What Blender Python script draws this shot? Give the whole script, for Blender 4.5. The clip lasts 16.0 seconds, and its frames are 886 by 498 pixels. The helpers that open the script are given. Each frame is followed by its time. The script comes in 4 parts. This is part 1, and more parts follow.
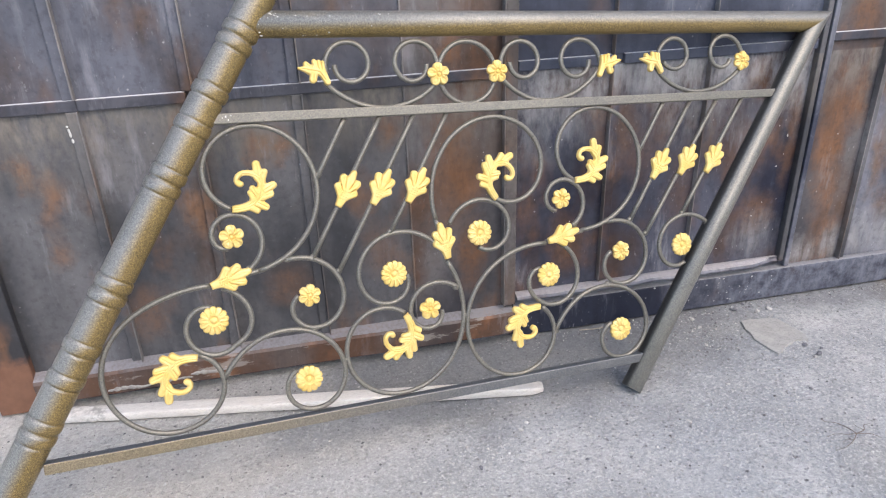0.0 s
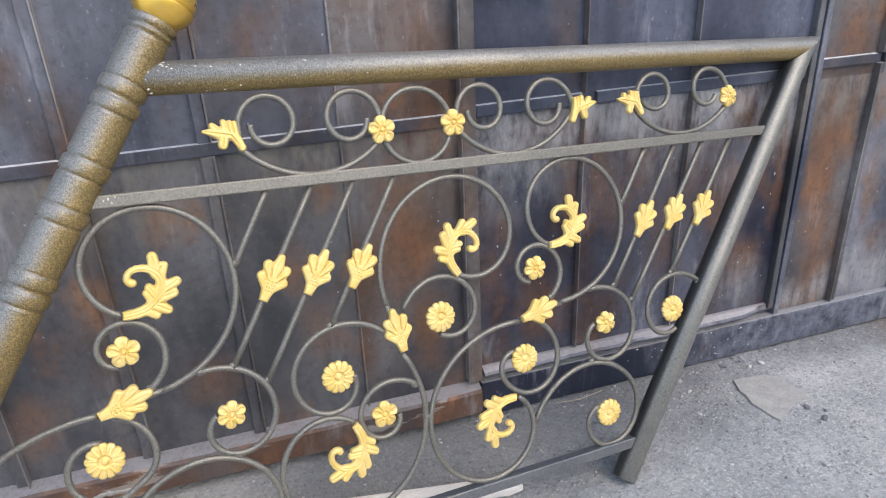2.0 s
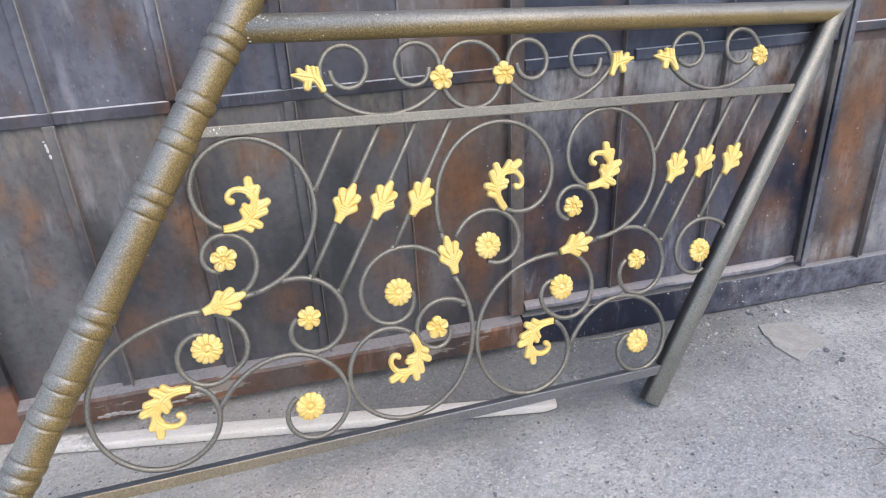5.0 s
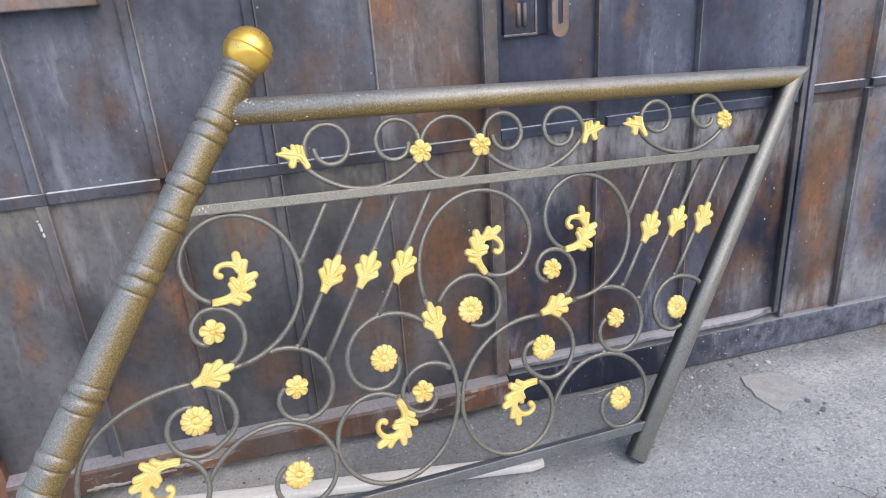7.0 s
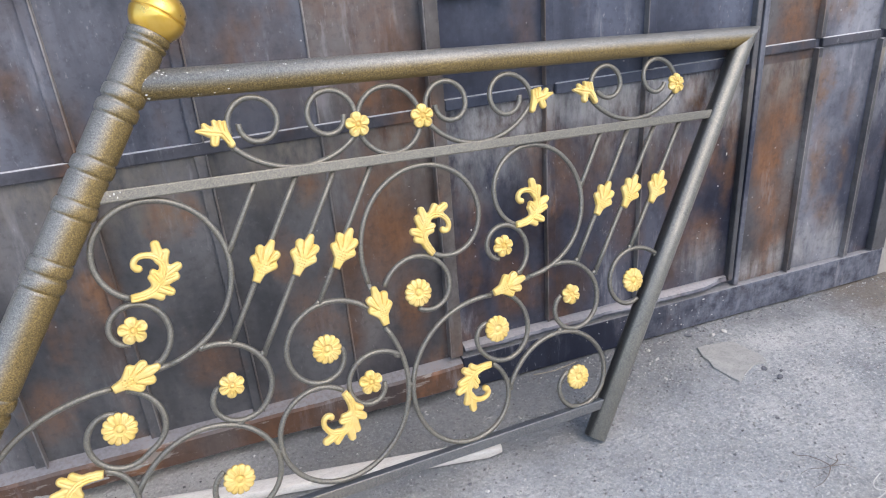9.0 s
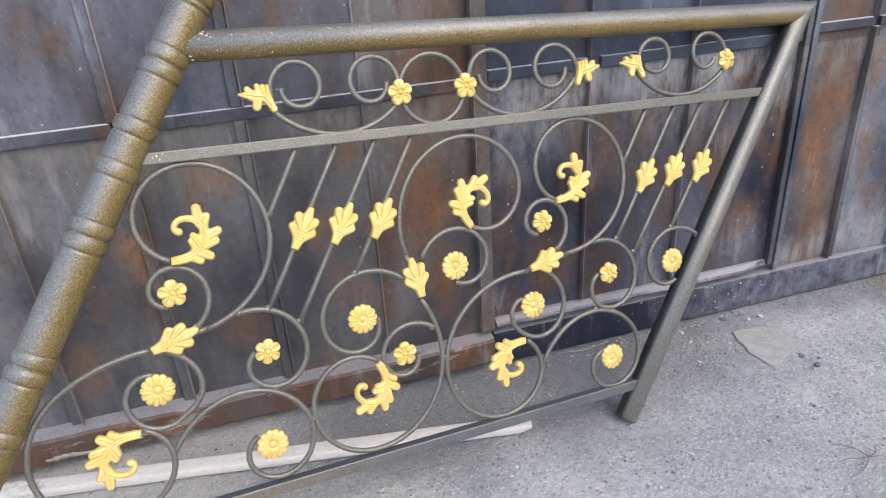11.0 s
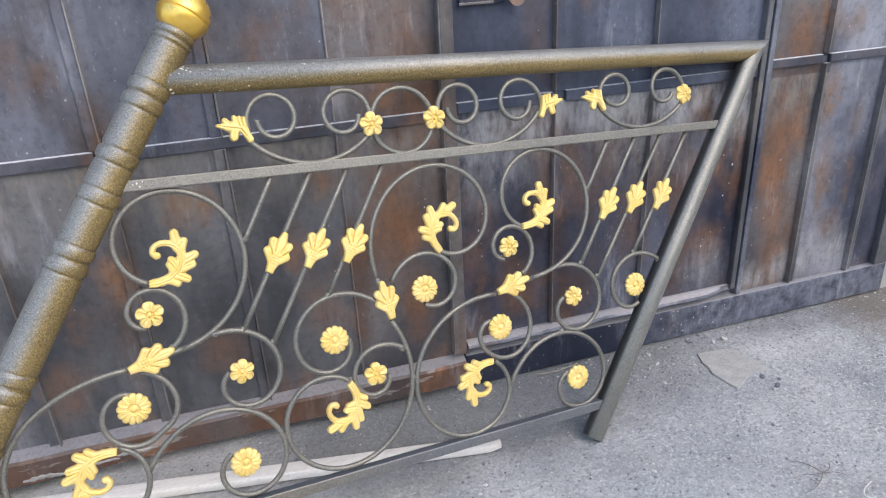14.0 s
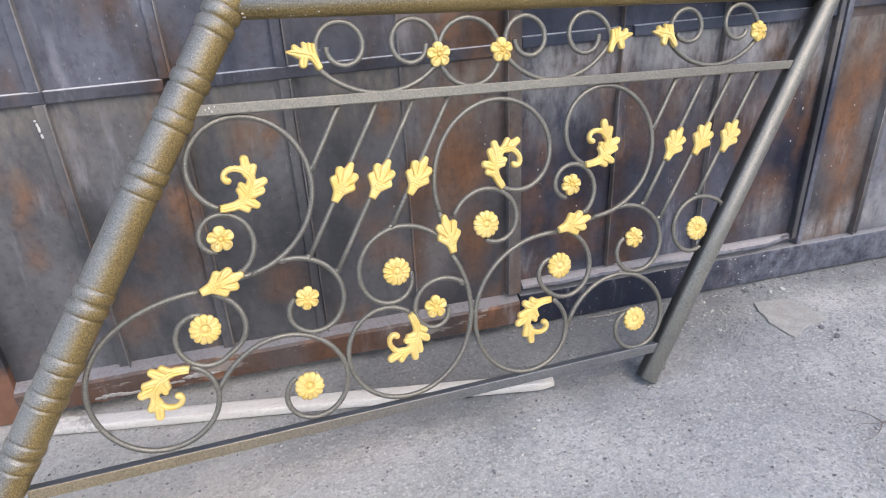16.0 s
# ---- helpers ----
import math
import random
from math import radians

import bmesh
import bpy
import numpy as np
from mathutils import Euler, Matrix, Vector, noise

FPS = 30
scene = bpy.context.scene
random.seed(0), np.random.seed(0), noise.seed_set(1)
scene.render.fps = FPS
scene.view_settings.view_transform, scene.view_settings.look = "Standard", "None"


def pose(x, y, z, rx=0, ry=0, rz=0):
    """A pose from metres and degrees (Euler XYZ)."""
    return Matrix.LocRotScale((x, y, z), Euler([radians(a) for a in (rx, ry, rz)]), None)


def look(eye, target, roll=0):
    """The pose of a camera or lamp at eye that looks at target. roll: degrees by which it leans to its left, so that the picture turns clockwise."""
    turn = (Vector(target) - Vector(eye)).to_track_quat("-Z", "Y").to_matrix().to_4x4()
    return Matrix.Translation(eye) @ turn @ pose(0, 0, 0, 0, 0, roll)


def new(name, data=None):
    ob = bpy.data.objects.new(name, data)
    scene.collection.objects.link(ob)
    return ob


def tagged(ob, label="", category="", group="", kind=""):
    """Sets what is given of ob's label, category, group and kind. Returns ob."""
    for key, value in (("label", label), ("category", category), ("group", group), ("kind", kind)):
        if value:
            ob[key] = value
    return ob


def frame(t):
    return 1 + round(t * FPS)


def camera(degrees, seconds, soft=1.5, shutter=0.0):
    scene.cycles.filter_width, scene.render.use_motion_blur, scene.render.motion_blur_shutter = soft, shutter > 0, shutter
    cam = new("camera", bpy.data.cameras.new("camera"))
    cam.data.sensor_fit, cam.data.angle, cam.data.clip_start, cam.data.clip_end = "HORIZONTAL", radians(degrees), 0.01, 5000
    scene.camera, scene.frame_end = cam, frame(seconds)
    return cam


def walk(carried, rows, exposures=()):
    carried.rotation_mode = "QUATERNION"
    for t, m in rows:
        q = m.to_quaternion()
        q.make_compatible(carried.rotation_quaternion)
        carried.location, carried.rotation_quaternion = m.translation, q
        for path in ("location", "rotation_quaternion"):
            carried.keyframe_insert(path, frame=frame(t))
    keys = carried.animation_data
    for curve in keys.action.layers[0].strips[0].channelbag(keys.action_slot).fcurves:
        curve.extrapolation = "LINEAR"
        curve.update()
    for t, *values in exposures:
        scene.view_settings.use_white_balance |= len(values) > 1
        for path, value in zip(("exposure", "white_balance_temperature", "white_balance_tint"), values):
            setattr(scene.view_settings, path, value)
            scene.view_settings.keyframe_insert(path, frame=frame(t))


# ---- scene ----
cam = camera(66.51, 16.0, soft=1.15)
# seconds, eye, heading, tilt and lean in degrees
PATH = [
    (0, (0.0053, -0.1271, 0.9990), -11.884, -25.255, -2.084),
    (0.5, (0.0150, -0.0679, 0.9902), -12.434, -26.893, -2.006),
    (1, (0.0420, -0.0031, 0.9880), -14.701, -26.809, -2.563),
    (1.5, (0.0522, 0.0740, 0.9905), -15.452, -26.849, -2.531),
    (2, (0.0662, 0.1460, 1.0113), -16.643, -24.359, -2.795),
    (2.5, (0.0726, 0.1917, 1.0125), -17.838, -25.255, -2.907),
    (3, (0.0553, 0.2103, 1.0037), -16.457, -25.323, -2.779),
    (3.5, (0.0329, 0.1680, 1.0090), -14.252, -25.202, -3.414),
    (3.7, (0.0216, 0.1420, 1.0106), -13.453, -25.590, -3.060),
    (5.8, (-0.0110, -0.0711, 1.0058), -10.586, -26.701, -3.844),
    (6, (-0.0197, -0.0695, 1.0073), -9.523, -27.243, -4.077),
    (6.5, (-0.0081, -0.0594, 1.0316), -11.163, -24.428, -4.140),
    (7, (0.0191, -0.0562, 1.0556), -13.393, -22.080, -4.188),
    (7.5, (0.0385, -0.0410, 1.0458), -15.412, -22.619, -4.820),
    (8, (0.0487, -0.0259, 1.0478), -16.967, -23.201, -4.687),
    (8.2, (0.0554, -0.0204, 1.0382), -16.971, -23.632, -5.197),
    (10.3, (0.0601, 0.0699, 1.0201), -18.053, -25.157, -3.874),
    (10.5, (0.0552, 0.0633, 1.0190), -16.371, -25.614, -4.245),
    (11, (0.0333, 0.0402, 1.0165), -15.137, -26.298, -3.808),
    (11.5, (0.0199, 0.0140, 1.0116), -13.961, -27.393, -3.611),
    (12, (0.0148, -0.0089, 1.0115), -12.353, -26.718, -3.511),
    (12.5, (0.0263, -0.0300, 1.0279), -14.113, -25.763, -3.789),
    (13, (0.0407, -0.0406, 1.0336), -15.972, -24.604, -3.533),
    (13.5, (0.0430, -0.0311, 1.0277), -15.599, -24.474, -4.295),
    (14, (0.0510, -0.0210, 1.0338), -16.495, -24.072, -3.179),
    (14.5, (0.0515, -0.0245, 1.0299), -16.956, -24.910, -3.633),
    (15, (0.0370, -0.0239, 1.0226), -17.577, -25.023, -3.270),
    (15.5, (0.0186, -0.0218, 1.0114), -16.023, -26.332, -2.897),
    (16, (-0.0041, -0.0203, 1.0039), -12.937, -27.867, -3.133),
]


def aim(eye, heading, tilt, lean):
    h, p = radians(heading), radians(tilt)
    way = Vector((-math.sin(h) * math.cos(p), math.cos(h) * math.cos(p), math.sin(p)))
    return look(eye, Vector(eye) + way, lean)


walk(cam, [(t, aim(e, h, p, r)) for t, e, h, p, r in PATH], exposures=[(0.0, 1.49, 7350, 12), (1.0, 1.45, 7380, 12), (2.5, 1.33, 7080, 10), (3.5, 1.34, 7050, 10), (6.0, 1.42, 7250, 12), (7.5, 1.39, 7050, 11), (11.0, 1.38, 7250, 11), (14.0, 1.38, 7050, 10), (16.0, 1.40, 7250, 12)])

# ---- light: a bright, thinly clouded sky with a wide soft sun ----
SUN_UP, SUN_ROUND = 48.0, 155.0
world = bpy.data.worlds.new("sky")
world.use_nodes = True
scene.world = world
wn = world.node_tree.nodes
sky = wn.new("ShaderNodeTexSky")
sky.sky_type, sky.sun_disc = "NISHITA", False
sky.sun_elevation, sky.sun_rotation = radians(SUN_UP), radians(SUN_ROUND)
sky.dust_density, sky.air_density, sky.ozone_density = 1.6, 1.1, 1.4
world.node_tree.links.new(sky.outputs[0], wn["Background"].inputs[0])
wn["Background"].inputs[1].default_value = 0.15
lamp = bpy.data.lights.new("sun", "SUN")
lamp.energy, lamp.angle, lamp.color = 0.5, radians(45), (1.0, 0.90, 0.76)
sun = new("sun", lamp)
e, r = radians(SUN_UP), radians(SUN_ROUND)
toward = Vector((math.sin(r) * math.cos(e), math.cos(r) * math.cos(e), math.sin(e)))
sun.matrix_world = look(toward * 10, (0, 0, 0))


# ---- the railing's own axes: u along its rails, v across them, w toward the front ----
PU = Vector((0.99118, 0.11526, -0.06545)).normalized()
PN = Vector((0.12868, -0.95512, 0.26682)).normalized()
PV = PN.cross(PU).normalized()
PU = PV.cross(PN).normalized()


# ---- materials ----
def material(name):
    m = bpy.data.materials.new(name)
    m.use_nodes = True
    nt = m.node_tree
    return m, nt, nt.nodes["Principled BSDF"]


def node(nt, kind, **values):
    n = nt.nodes.new(kind)
    for key, value in values.items():
        if key in n.inputs:
            n.inputs[key].default_value = value
    return n


def coords(nt, scale=(1, 1, 1), world_space=True):
    """Metres in the world, or in the object's own axes, scaled."""
    mp = nt.nodes.new("ShaderNodeMapping")
    mp.inputs["Scale"].default_value = scale
    if world_space:
        nt.links.new(nt.nodes.new("ShaderNodeNewGeometry").outputs["Position"], mp.inputs[0])
    else:
        nt.links.new(nt.nodes.new("ShaderNodeTexCoord").outputs["Object"], mp.inputs[0])
    return mp.outputs[0]


def noise_tex(nt, vec, scale, detail=6.0, rough=0.6):
    n = node(nt, "ShaderNodeTexNoise", Scale=scale, Detail=detail, Roughness=rough)
    nt.links.new(vec, n.inputs["Vector"])
    return n.outputs["Fac"]


def node_colour(nt, vec, scale):
    n = node(nt, "ShaderNodeTexNoise", Scale=scale, Detail=5.0, Roughness=0.6)
    nt.links.new(vec, n.inputs["Vector"])
    return n.outputs["Color"]


def mottled(nt, vec):
    return noise_tex(nt, vec, 34, 6.0, 0.7)


def ramp(nt, fac, *stops):
    n = nt.nodes.new("ShaderNodeValToRGB")
    els = n.color_ramp.elements
    while len(els) < len(stops):
        els.new(0.5)
    for el, (p, c) in zip(els, stops):
        el.position = p
        el.color = (c, c, c, 1) if isinstance(c, (int, float)) else (*c, 1)
    nt.links.new(fac, n.inputs[0])
    return n.outputs[0]


def mix(nt, fac, a, b, blend="MIX"):
    n = nt.nodes.new("ShaderNodeMix")
    n.data_type, n.blend_type = "RGBA", blend
    for sock, v in ((n.inputs[0], fac), (n.inputs[6], a), (n.inputs[7], b)):
        if isinstance(v, (int, float)):
            sock.default_value = v if sock.type == "VALUE" else (v, v, v, 1)
        elif isinstance(v, tuple):
            sock.default_value = (*v, 1)
        else:
            nt.links.new(v, sock)
    return n.outputs[2]


def mul(nt, a, b):
    n = nt.nodes.new("ShaderNodeMath")
    n.operation = "MULTIPLY"
    for sock, v in zip(n.inputs, (a, b)):
        if isinstance(v, (int, float)):
            sock.default_value = v
        else:
            nt.links.new(v, sock)
    return n.outputs[0]


def bump(nt, bsdf, height, strength, distance):
    n = node(nt, "ShaderNodeBump", Strength=strength, Distance=distance)
    nt.links.new(height, n.inputs["Height"])
    nt.links.new(n.outputs[0], bsdf.inputs["Normal"])


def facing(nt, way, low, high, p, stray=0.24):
    """How far a surface faces a fixed way in the world, with a ragged edge: masks the tint on that side."""
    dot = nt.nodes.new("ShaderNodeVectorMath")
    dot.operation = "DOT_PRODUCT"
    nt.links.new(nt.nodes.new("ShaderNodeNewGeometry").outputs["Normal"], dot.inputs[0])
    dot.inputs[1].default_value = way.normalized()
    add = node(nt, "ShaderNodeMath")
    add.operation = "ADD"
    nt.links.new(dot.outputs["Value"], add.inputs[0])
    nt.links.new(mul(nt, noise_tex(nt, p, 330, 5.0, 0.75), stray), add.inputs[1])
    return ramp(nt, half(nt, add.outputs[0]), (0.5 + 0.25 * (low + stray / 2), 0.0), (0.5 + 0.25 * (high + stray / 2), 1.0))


def half(nt, value):
    """Brings a value between -2 and 2 into the range of a ramp."""
    n = nt.nodes.new("ShaderNodeMath")
    n.operation = "MULTIPLY_ADD"
    nt.links.new(value, n.inputs[0])
    n.inputs[1].default_value, n.inputs[2].default_value = 0.25, 0.5
    return n.outputs[0]


def hammered_paint(name, dark=(0.094, 0.099, 0.103), light=(0.155, 0.152, 0.140), gold=(0.37, 0.33, 0.255), metal=0.45, rough=0.56, coat=0.45, relief=0.25, side_tint=None, reach=(-0.3, 0.2), fades=None, grain=760, sparkle=1.0):
    """Dark enamel with a gold fleck and a hammered skin. side_tint: a way and a dark, a light and a fleck colour for
    the sides that face it, thinning out between the two places along x in fades.
    """
    m, nt, b = material(name)
    p = coords(nt)
    fleck = noise_tex(nt, p, grain, 2.0, 0.6)
    cloud = ramp(nt, noise_tex(nt, p, 9, 4.0), (0.3, 0.0), (0.75, 1.0))
    base = mix(nt, cloud, dark, light)
    glint, pit = gold, tuple(0.45 * c for c in dark)
    if side_tint:
        way, low, high, spark = side_tint
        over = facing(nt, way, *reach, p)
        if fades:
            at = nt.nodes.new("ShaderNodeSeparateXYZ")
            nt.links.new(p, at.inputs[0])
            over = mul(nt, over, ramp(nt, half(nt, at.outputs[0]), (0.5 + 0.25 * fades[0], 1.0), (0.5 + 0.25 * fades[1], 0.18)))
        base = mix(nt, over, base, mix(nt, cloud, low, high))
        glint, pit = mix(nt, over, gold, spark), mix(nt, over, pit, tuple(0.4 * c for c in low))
    col = mix(nt, ramp(nt, fleck, (0.40, 0.0), (0.72, 0.75 * sparkle)), base, glint)
    pits = noise_tex(nt, p, 270, 3.0, 0.65)
    col = mix(nt, ramp(nt, pits, (0.32, 0.40 * sparkle), (0.50, 0.0)), col, pit)
    col = mix(nt, ramp(nt, pits, (0.54, 0.0), (0.70, 0.35 * sparkle)), col, glint)
    dust = noise_tex(nt, p, 55, 8.0, 0.75)
    col = mix(nt, ramp(nt, dust, (0.68, 0.0), (0.78, 0.5)), col, (0.42, 0.40, 0.36))
    dots = node(nt, "ShaderNodeTexVoronoi", Scale=60.0)
    nt.links.new(p, dots.inputs["Vector"])
    pick = nt.nodes.new("ShaderNodeSeparateColor")
    nt.links.new(dots.outputs["Color"], pick.inputs[0])
    speck = mul(nt, ramp(nt, dots.outputs["Distance"], (0.05, 1.0), (0.08, 0.0)), ramp(nt, pick.outputs[0], (0.985, 0.0), (0.99, 1.0)))
    col = mix(nt, mul(nt, speck, 0.6), col, (0.75, 0.74, 0.70))
    nt.links.new(col, b.inputs["Base Color"])
    b.inputs["Metallic"].default_value = metal
    b.inputs["Coat Weight"].default_value = coat
    b.inputs["Coat Roughness"].default_value = 0.3
    nt.links.new(ramp(nt, fleck, (0.3, rough), (0.7, rough - 0.12)), b.inputs["Roughness"])
    cell = node(nt, "ShaderNodeTexVoronoi", Scale=620.0)
    cell.feature = "SMOOTH_F1"
    nt.links.new(p, cell.inputs["Vector"])
    bump(nt, b, cell.outputs["Distance"], relief, 0.002)
    return m


def gold_paint(name, gloss=0.48, metal=0.28, colour=(0.74, 0.52, 0.15), pale=(0.82, 0.65, 0.27)):
    m, nt, b = material(name)
    p = coords(nt)
    cloud = noise_tex(nt, p, 40, 5.0)
    grain = noise_tex(nt, p, 500, 3.0)
    col = mix(nt, ramp(nt, cloud, (0.35, 0.0), (0.7, 1.0)), colour, pale)
    nt.links.new(col, b.inputs["Base Color"])
    b.inputs["Metallic"].default_value = metal
    nt.links.new(ramp(nt, cloud, (0.3, gloss + 0.08), (0.7, gloss - 0.05)), b.inputs["Roughness"])
    bump(nt, b, grain, 0.12, 0.001)
    return m


def stains(nt, p, spots):
    """Ragged blots about places (x, z) on the gate, each with its half width, half height and strength."""
    wave = node(nt, "ShaderNodeTexNoise", Scale=16.0, Detail=7.0, Roughness=0.65)
    nt.links.new(p, wave.inputs["Vector"])
    shift = nt.nodes.new("ShaderNodeVectorMath")
    shift.operation = "MULTIPLY_ADD"
    nt.links.new(wave.outputs["Color"], shift.inputs[0])
    shift.inputs[1].default_value = (0.10, 0, 0.10)
    nt.links.new(p, shift.inputs[2])
    total = None
    for x, z, wide, tall, much in spots:
        off = nt.nodes.new("ShaderNodeVectorMath")
        off.operation = "MULTIPLY_ADD"
        nt.links.new(shift.outputs[0], off.inputs[0])
        off.inputs[1].default_value = (1 / wide, 0, 1 / tall)
        off.inputs[2].default_value = (-(x + 0.05) / wide, 0, -(z + 0.05) / tall)
        far = nt.nodes.new("ShaderNodeVectorMath")
        far.operation = "LENGTH"
        nt.links.new(off.outputs[0], far.inputs[0])
        spot = ramp(nt, mul(nt, far.outputs["Value"], 0.5), (0.12, much), (0.58, 0.0))
        if total is None:
            total = spot
        else:
            top = nt.nodes.new("ShaderNodeMath")
            top.operation = "MAXIMUM"
            nt.links.new(total, top.inputs[0])
            nt.links.new(spot, top.inputs[1])
            total = top.outputs[0]
    return total


def gate_metal(name, steel=(0.050, 0.053, 0.062), pale=(0.150, 0.150, 0.162), rust=(0.225, 0.112, 0.056), rust_from=0.56, chalk=0.55, dusty=(0.36, 0.35, 0.37), peel=0.0, foot=0.0, runs=None, limed=None, spots=(), chalked=()):
    """Old dark sheet steel: clouds of worn paint, rust in upright streaks, dust on ledges, pale drips and specks."""
    m, nt, b = material(name)
    p = coords(nt)
    cloud = noise_tex(nt, coords(nt, (5.5, 5.5, 3.4)), 1.0, 5.0, 0.55)
    streak = noise_tex(nt, coords(nt, (17, 17, 2.6)), 1.0, 5.0, 0.6)
    fine = noise_tex(nt, coords(nt, (120, 120, 30)), 1.0, 5.0, 0.65)
    col = mix(nt, ramp(nt, cloud, (0.36, 0.0), (0.66, 1.0)), steel, pale)
    col = mix(nt, mul(nt, ramp(nt, streak, (0.50, 0.0), (0.72, 1.0)), 0.24), col, pale)
    col = mix(nt, ramp(nt, streak, (0.30, 0.42), (0.46, 0.0)), col, tuple(0.55 * c for c in steel))
    # broad brown stains, and soft orange patches within them
    blot = noise_tex(nt, coords(nt, (6.0, 6.0, 3.0)), 1.0, 5.0, 0.55)
    rusty = ramp(nt, blot, (rust_from - 0.05, 0.0), (rust_from + 0.14, 0.75))
    col = mix(nt, rusty, col, tuple(0.50 * c for c in rust))
    patch = ramp(nt, noise_tex(nt, coords(nt, (15, 15, 9)), 1.0, 4.0, 0.5), (0.52, 0.0), (0.70, 0.7))
    patch = mul(nt, patch, ramp(nt, blot, (rust_from - 0.10, 0.0), (rust_from + 0.06, 1.0)))
    col = mix(nt, patch, col, mix(nt, fine, tuple(0.9 * c for c in rust), tuple(1.7 * c for c in rust)))
    if spots:
        blots = mul(nt, stains(nt, p, spots), ramp(nt, mottled(nt, p), (0.30, 0.45), (0.55, 1.0)))
        col = mix(nt, blots, col, mix(nt, fine, tuple(0.62 * c for c in rust), tuple(1.35 * c for c in rust)))
    if chalked:     # chalk smeared down in patches
        smear = mul(nt, stains(nt, p, chalked), ramp(nt, noise_tex(nt, coords(nt, (60, 60, 9)), 1.0, 7.0, 0.7), (0.34, 0.15), (0.62, 1.0)))
        col = mix(nt, smear, col, mix(nt, fine, (0.24, 0.24, 0.25), (0.44, 0.44, 0.45)))
    # faint grain and scuffs
    mottle = noise_tex(nt, p, 55, 6.0, 0.65)
    col = mix(nt, ramp(nt, mottle, (0.30, 0.40), (0.50, 0.0)), col, tuple(0.5 * c for c in steel))
    col = mix(nt, ramp(nt, mottle, (0.58, 0.0), (0.78, 0.35)), col, tuple(1.3 * c for c in pale))
    scuff = noise_tex(nt, coords(nt, (150, 150, 60)), 1.0, 3.0, 0.7)
    col = mix(nt, mul(nt, ramp(nt, scuff, (0.64, 0.0), (0.71, max(0.1, chalk - 0.25))), ramp(nt, cloud, (0.45, 0.0), (0.6, 1.0))), col, (0.42, 0.42, 0.44))
    if foot:    # rust creeping up from the ground
        high = nt.nodes.new("ShaderNodeSeparateXYZ")
        nt.links.new(mix(nt, 0.075, p, node_colour(nt, p, 22)), high.inputs[0])
        edge = ramp(nt, high.outputs[2], (foot, 1.0), (foot + 0.022, 0.0))
        col = mix(nt, mul(nt, edge, 0.85), col, mix(nt, mottled(nt, p), (0.14, 0.066, 0.042), (0.31, 0.155, 0.098)))
    if runs:    # dust washed down in streaks from the rail at a height
        level, reach, tint, much = runs
        high = nt.nodes.new("ShaderNodeSeparateXYZ")
        nt.links.new(p, high.inputs[0])
        edge = noise_tex(nt, coords(nt, (22, 22, 9)), 1.0, 8.0, 0.72)
        tail = ramp(nt, high.outputs[2], (level - reach, 0.0), (level - 0.25 * reach, 0.75), (level, 1.0), (level + 0.002, 0.0))
        wash = mul(nt, tail, ramp(nt, edge, (0.38, 0.0), (0.60, 1.0)))
        wash = mul(nt, wash, ramp(nt, noise_tex(nt, coords(nt, (5, 5, 3)), 1.0, 3.0), (0.32, 0.2), (0.50, 1.0)))
        col = mix(nt, mul(nt, wash, much), col, mix(nt, fine, tuple(0.75 * c for c in tint), tuple(1.25 * c for c in tint)))
    if limed:   # lime splashed over one stretch
        where = nt.nodes.new("ShaderNodeSeparateXYZ")
        nt.links.new(mix(nt, 0.30, p, node_colour(nt, p, 7)), where.inputs[0])
        patchy = mul(nt, ramp(nt, mul(nt, where.outputs[0], 0.5), (0.35 * limed + 0.075, 0.0), (0.35 * limed + 0.150, 1.0)), ramp(nt, noise_tex(nt, p, 30, 7.0, 0.7), (0.36, 0.2), (0.60, 1.0)))
        col = mix(nt, mul(nt, patchy, 0.85), col, mix(nt, fine, (0.060, 0.074, 0.125), (0.30, 0.32, 0.37)))
    # chalky drips
    drip = mul(nt, ramp(nt, noise_tex(nt, coords(nt, (24, 24, 4.5)), 1.0, 8.0, 0.68), (0.56, 0.0), (0.72, 1.0)), ramp(nt, cloud, (0.44, 0.0), (0.62, chalk)))
    col = mix(nt, drip, col, (0.36, 0.36, 0.40))
    if peel:    # remnants of whitewash
        shred = noise_tex(nt, coords(nt, (6, 6, 24)), 1.0, 8.0, 0.68)
        col = mix(nt, ramp(nt, shred, (0.70 - peel, 0.0), (0.73 - peel, 0.6)), col, (0.38, 0.36, 0.34))
    # paint specks
    spots = node(nt, "ShaderNodeTexVoronoi", Scale=34.0)
    nt.links.new(p, spots.inputs["Vector"])
    few = nt.nodes.new("ShaderNodeSeparateColor")
    nt.links.new(spots.outputs["Color"], few.inputs[0])
    speck = mul(nt, ramp(nt, spots.outputs["Distance"], (0.055, 1.0), (0.085, 0.0)), ramp(nt, few.outputs[0], (0.80, 0.0), (0.90, 1.0)))
    col = mix(nt, mul(nt, speck, 0.5), col, (0.55, 0.55, 0.56))
    # dust that lies on upward ledges
    up = nt.nodes.new("ShaderNodeSeparateXYZ")
    nt.links.new(nt.nodes.new("ShaderNodeNewGeometry").outputs["True Normal"], up.inputs[0])
    ledge = mul(nt, ramp(nt, up.outputs[2], (0.45, 0.0), (0.8, 1.0)), ramp(nt, fine, (0.3, 0.55), (0.6, 1.0)))
    col = mix(nt, ledge, col, dusty)
    nt.links.new(col, b.inputs["Base Color"])
    b.inputs["Metallic"].default_value = 0.15
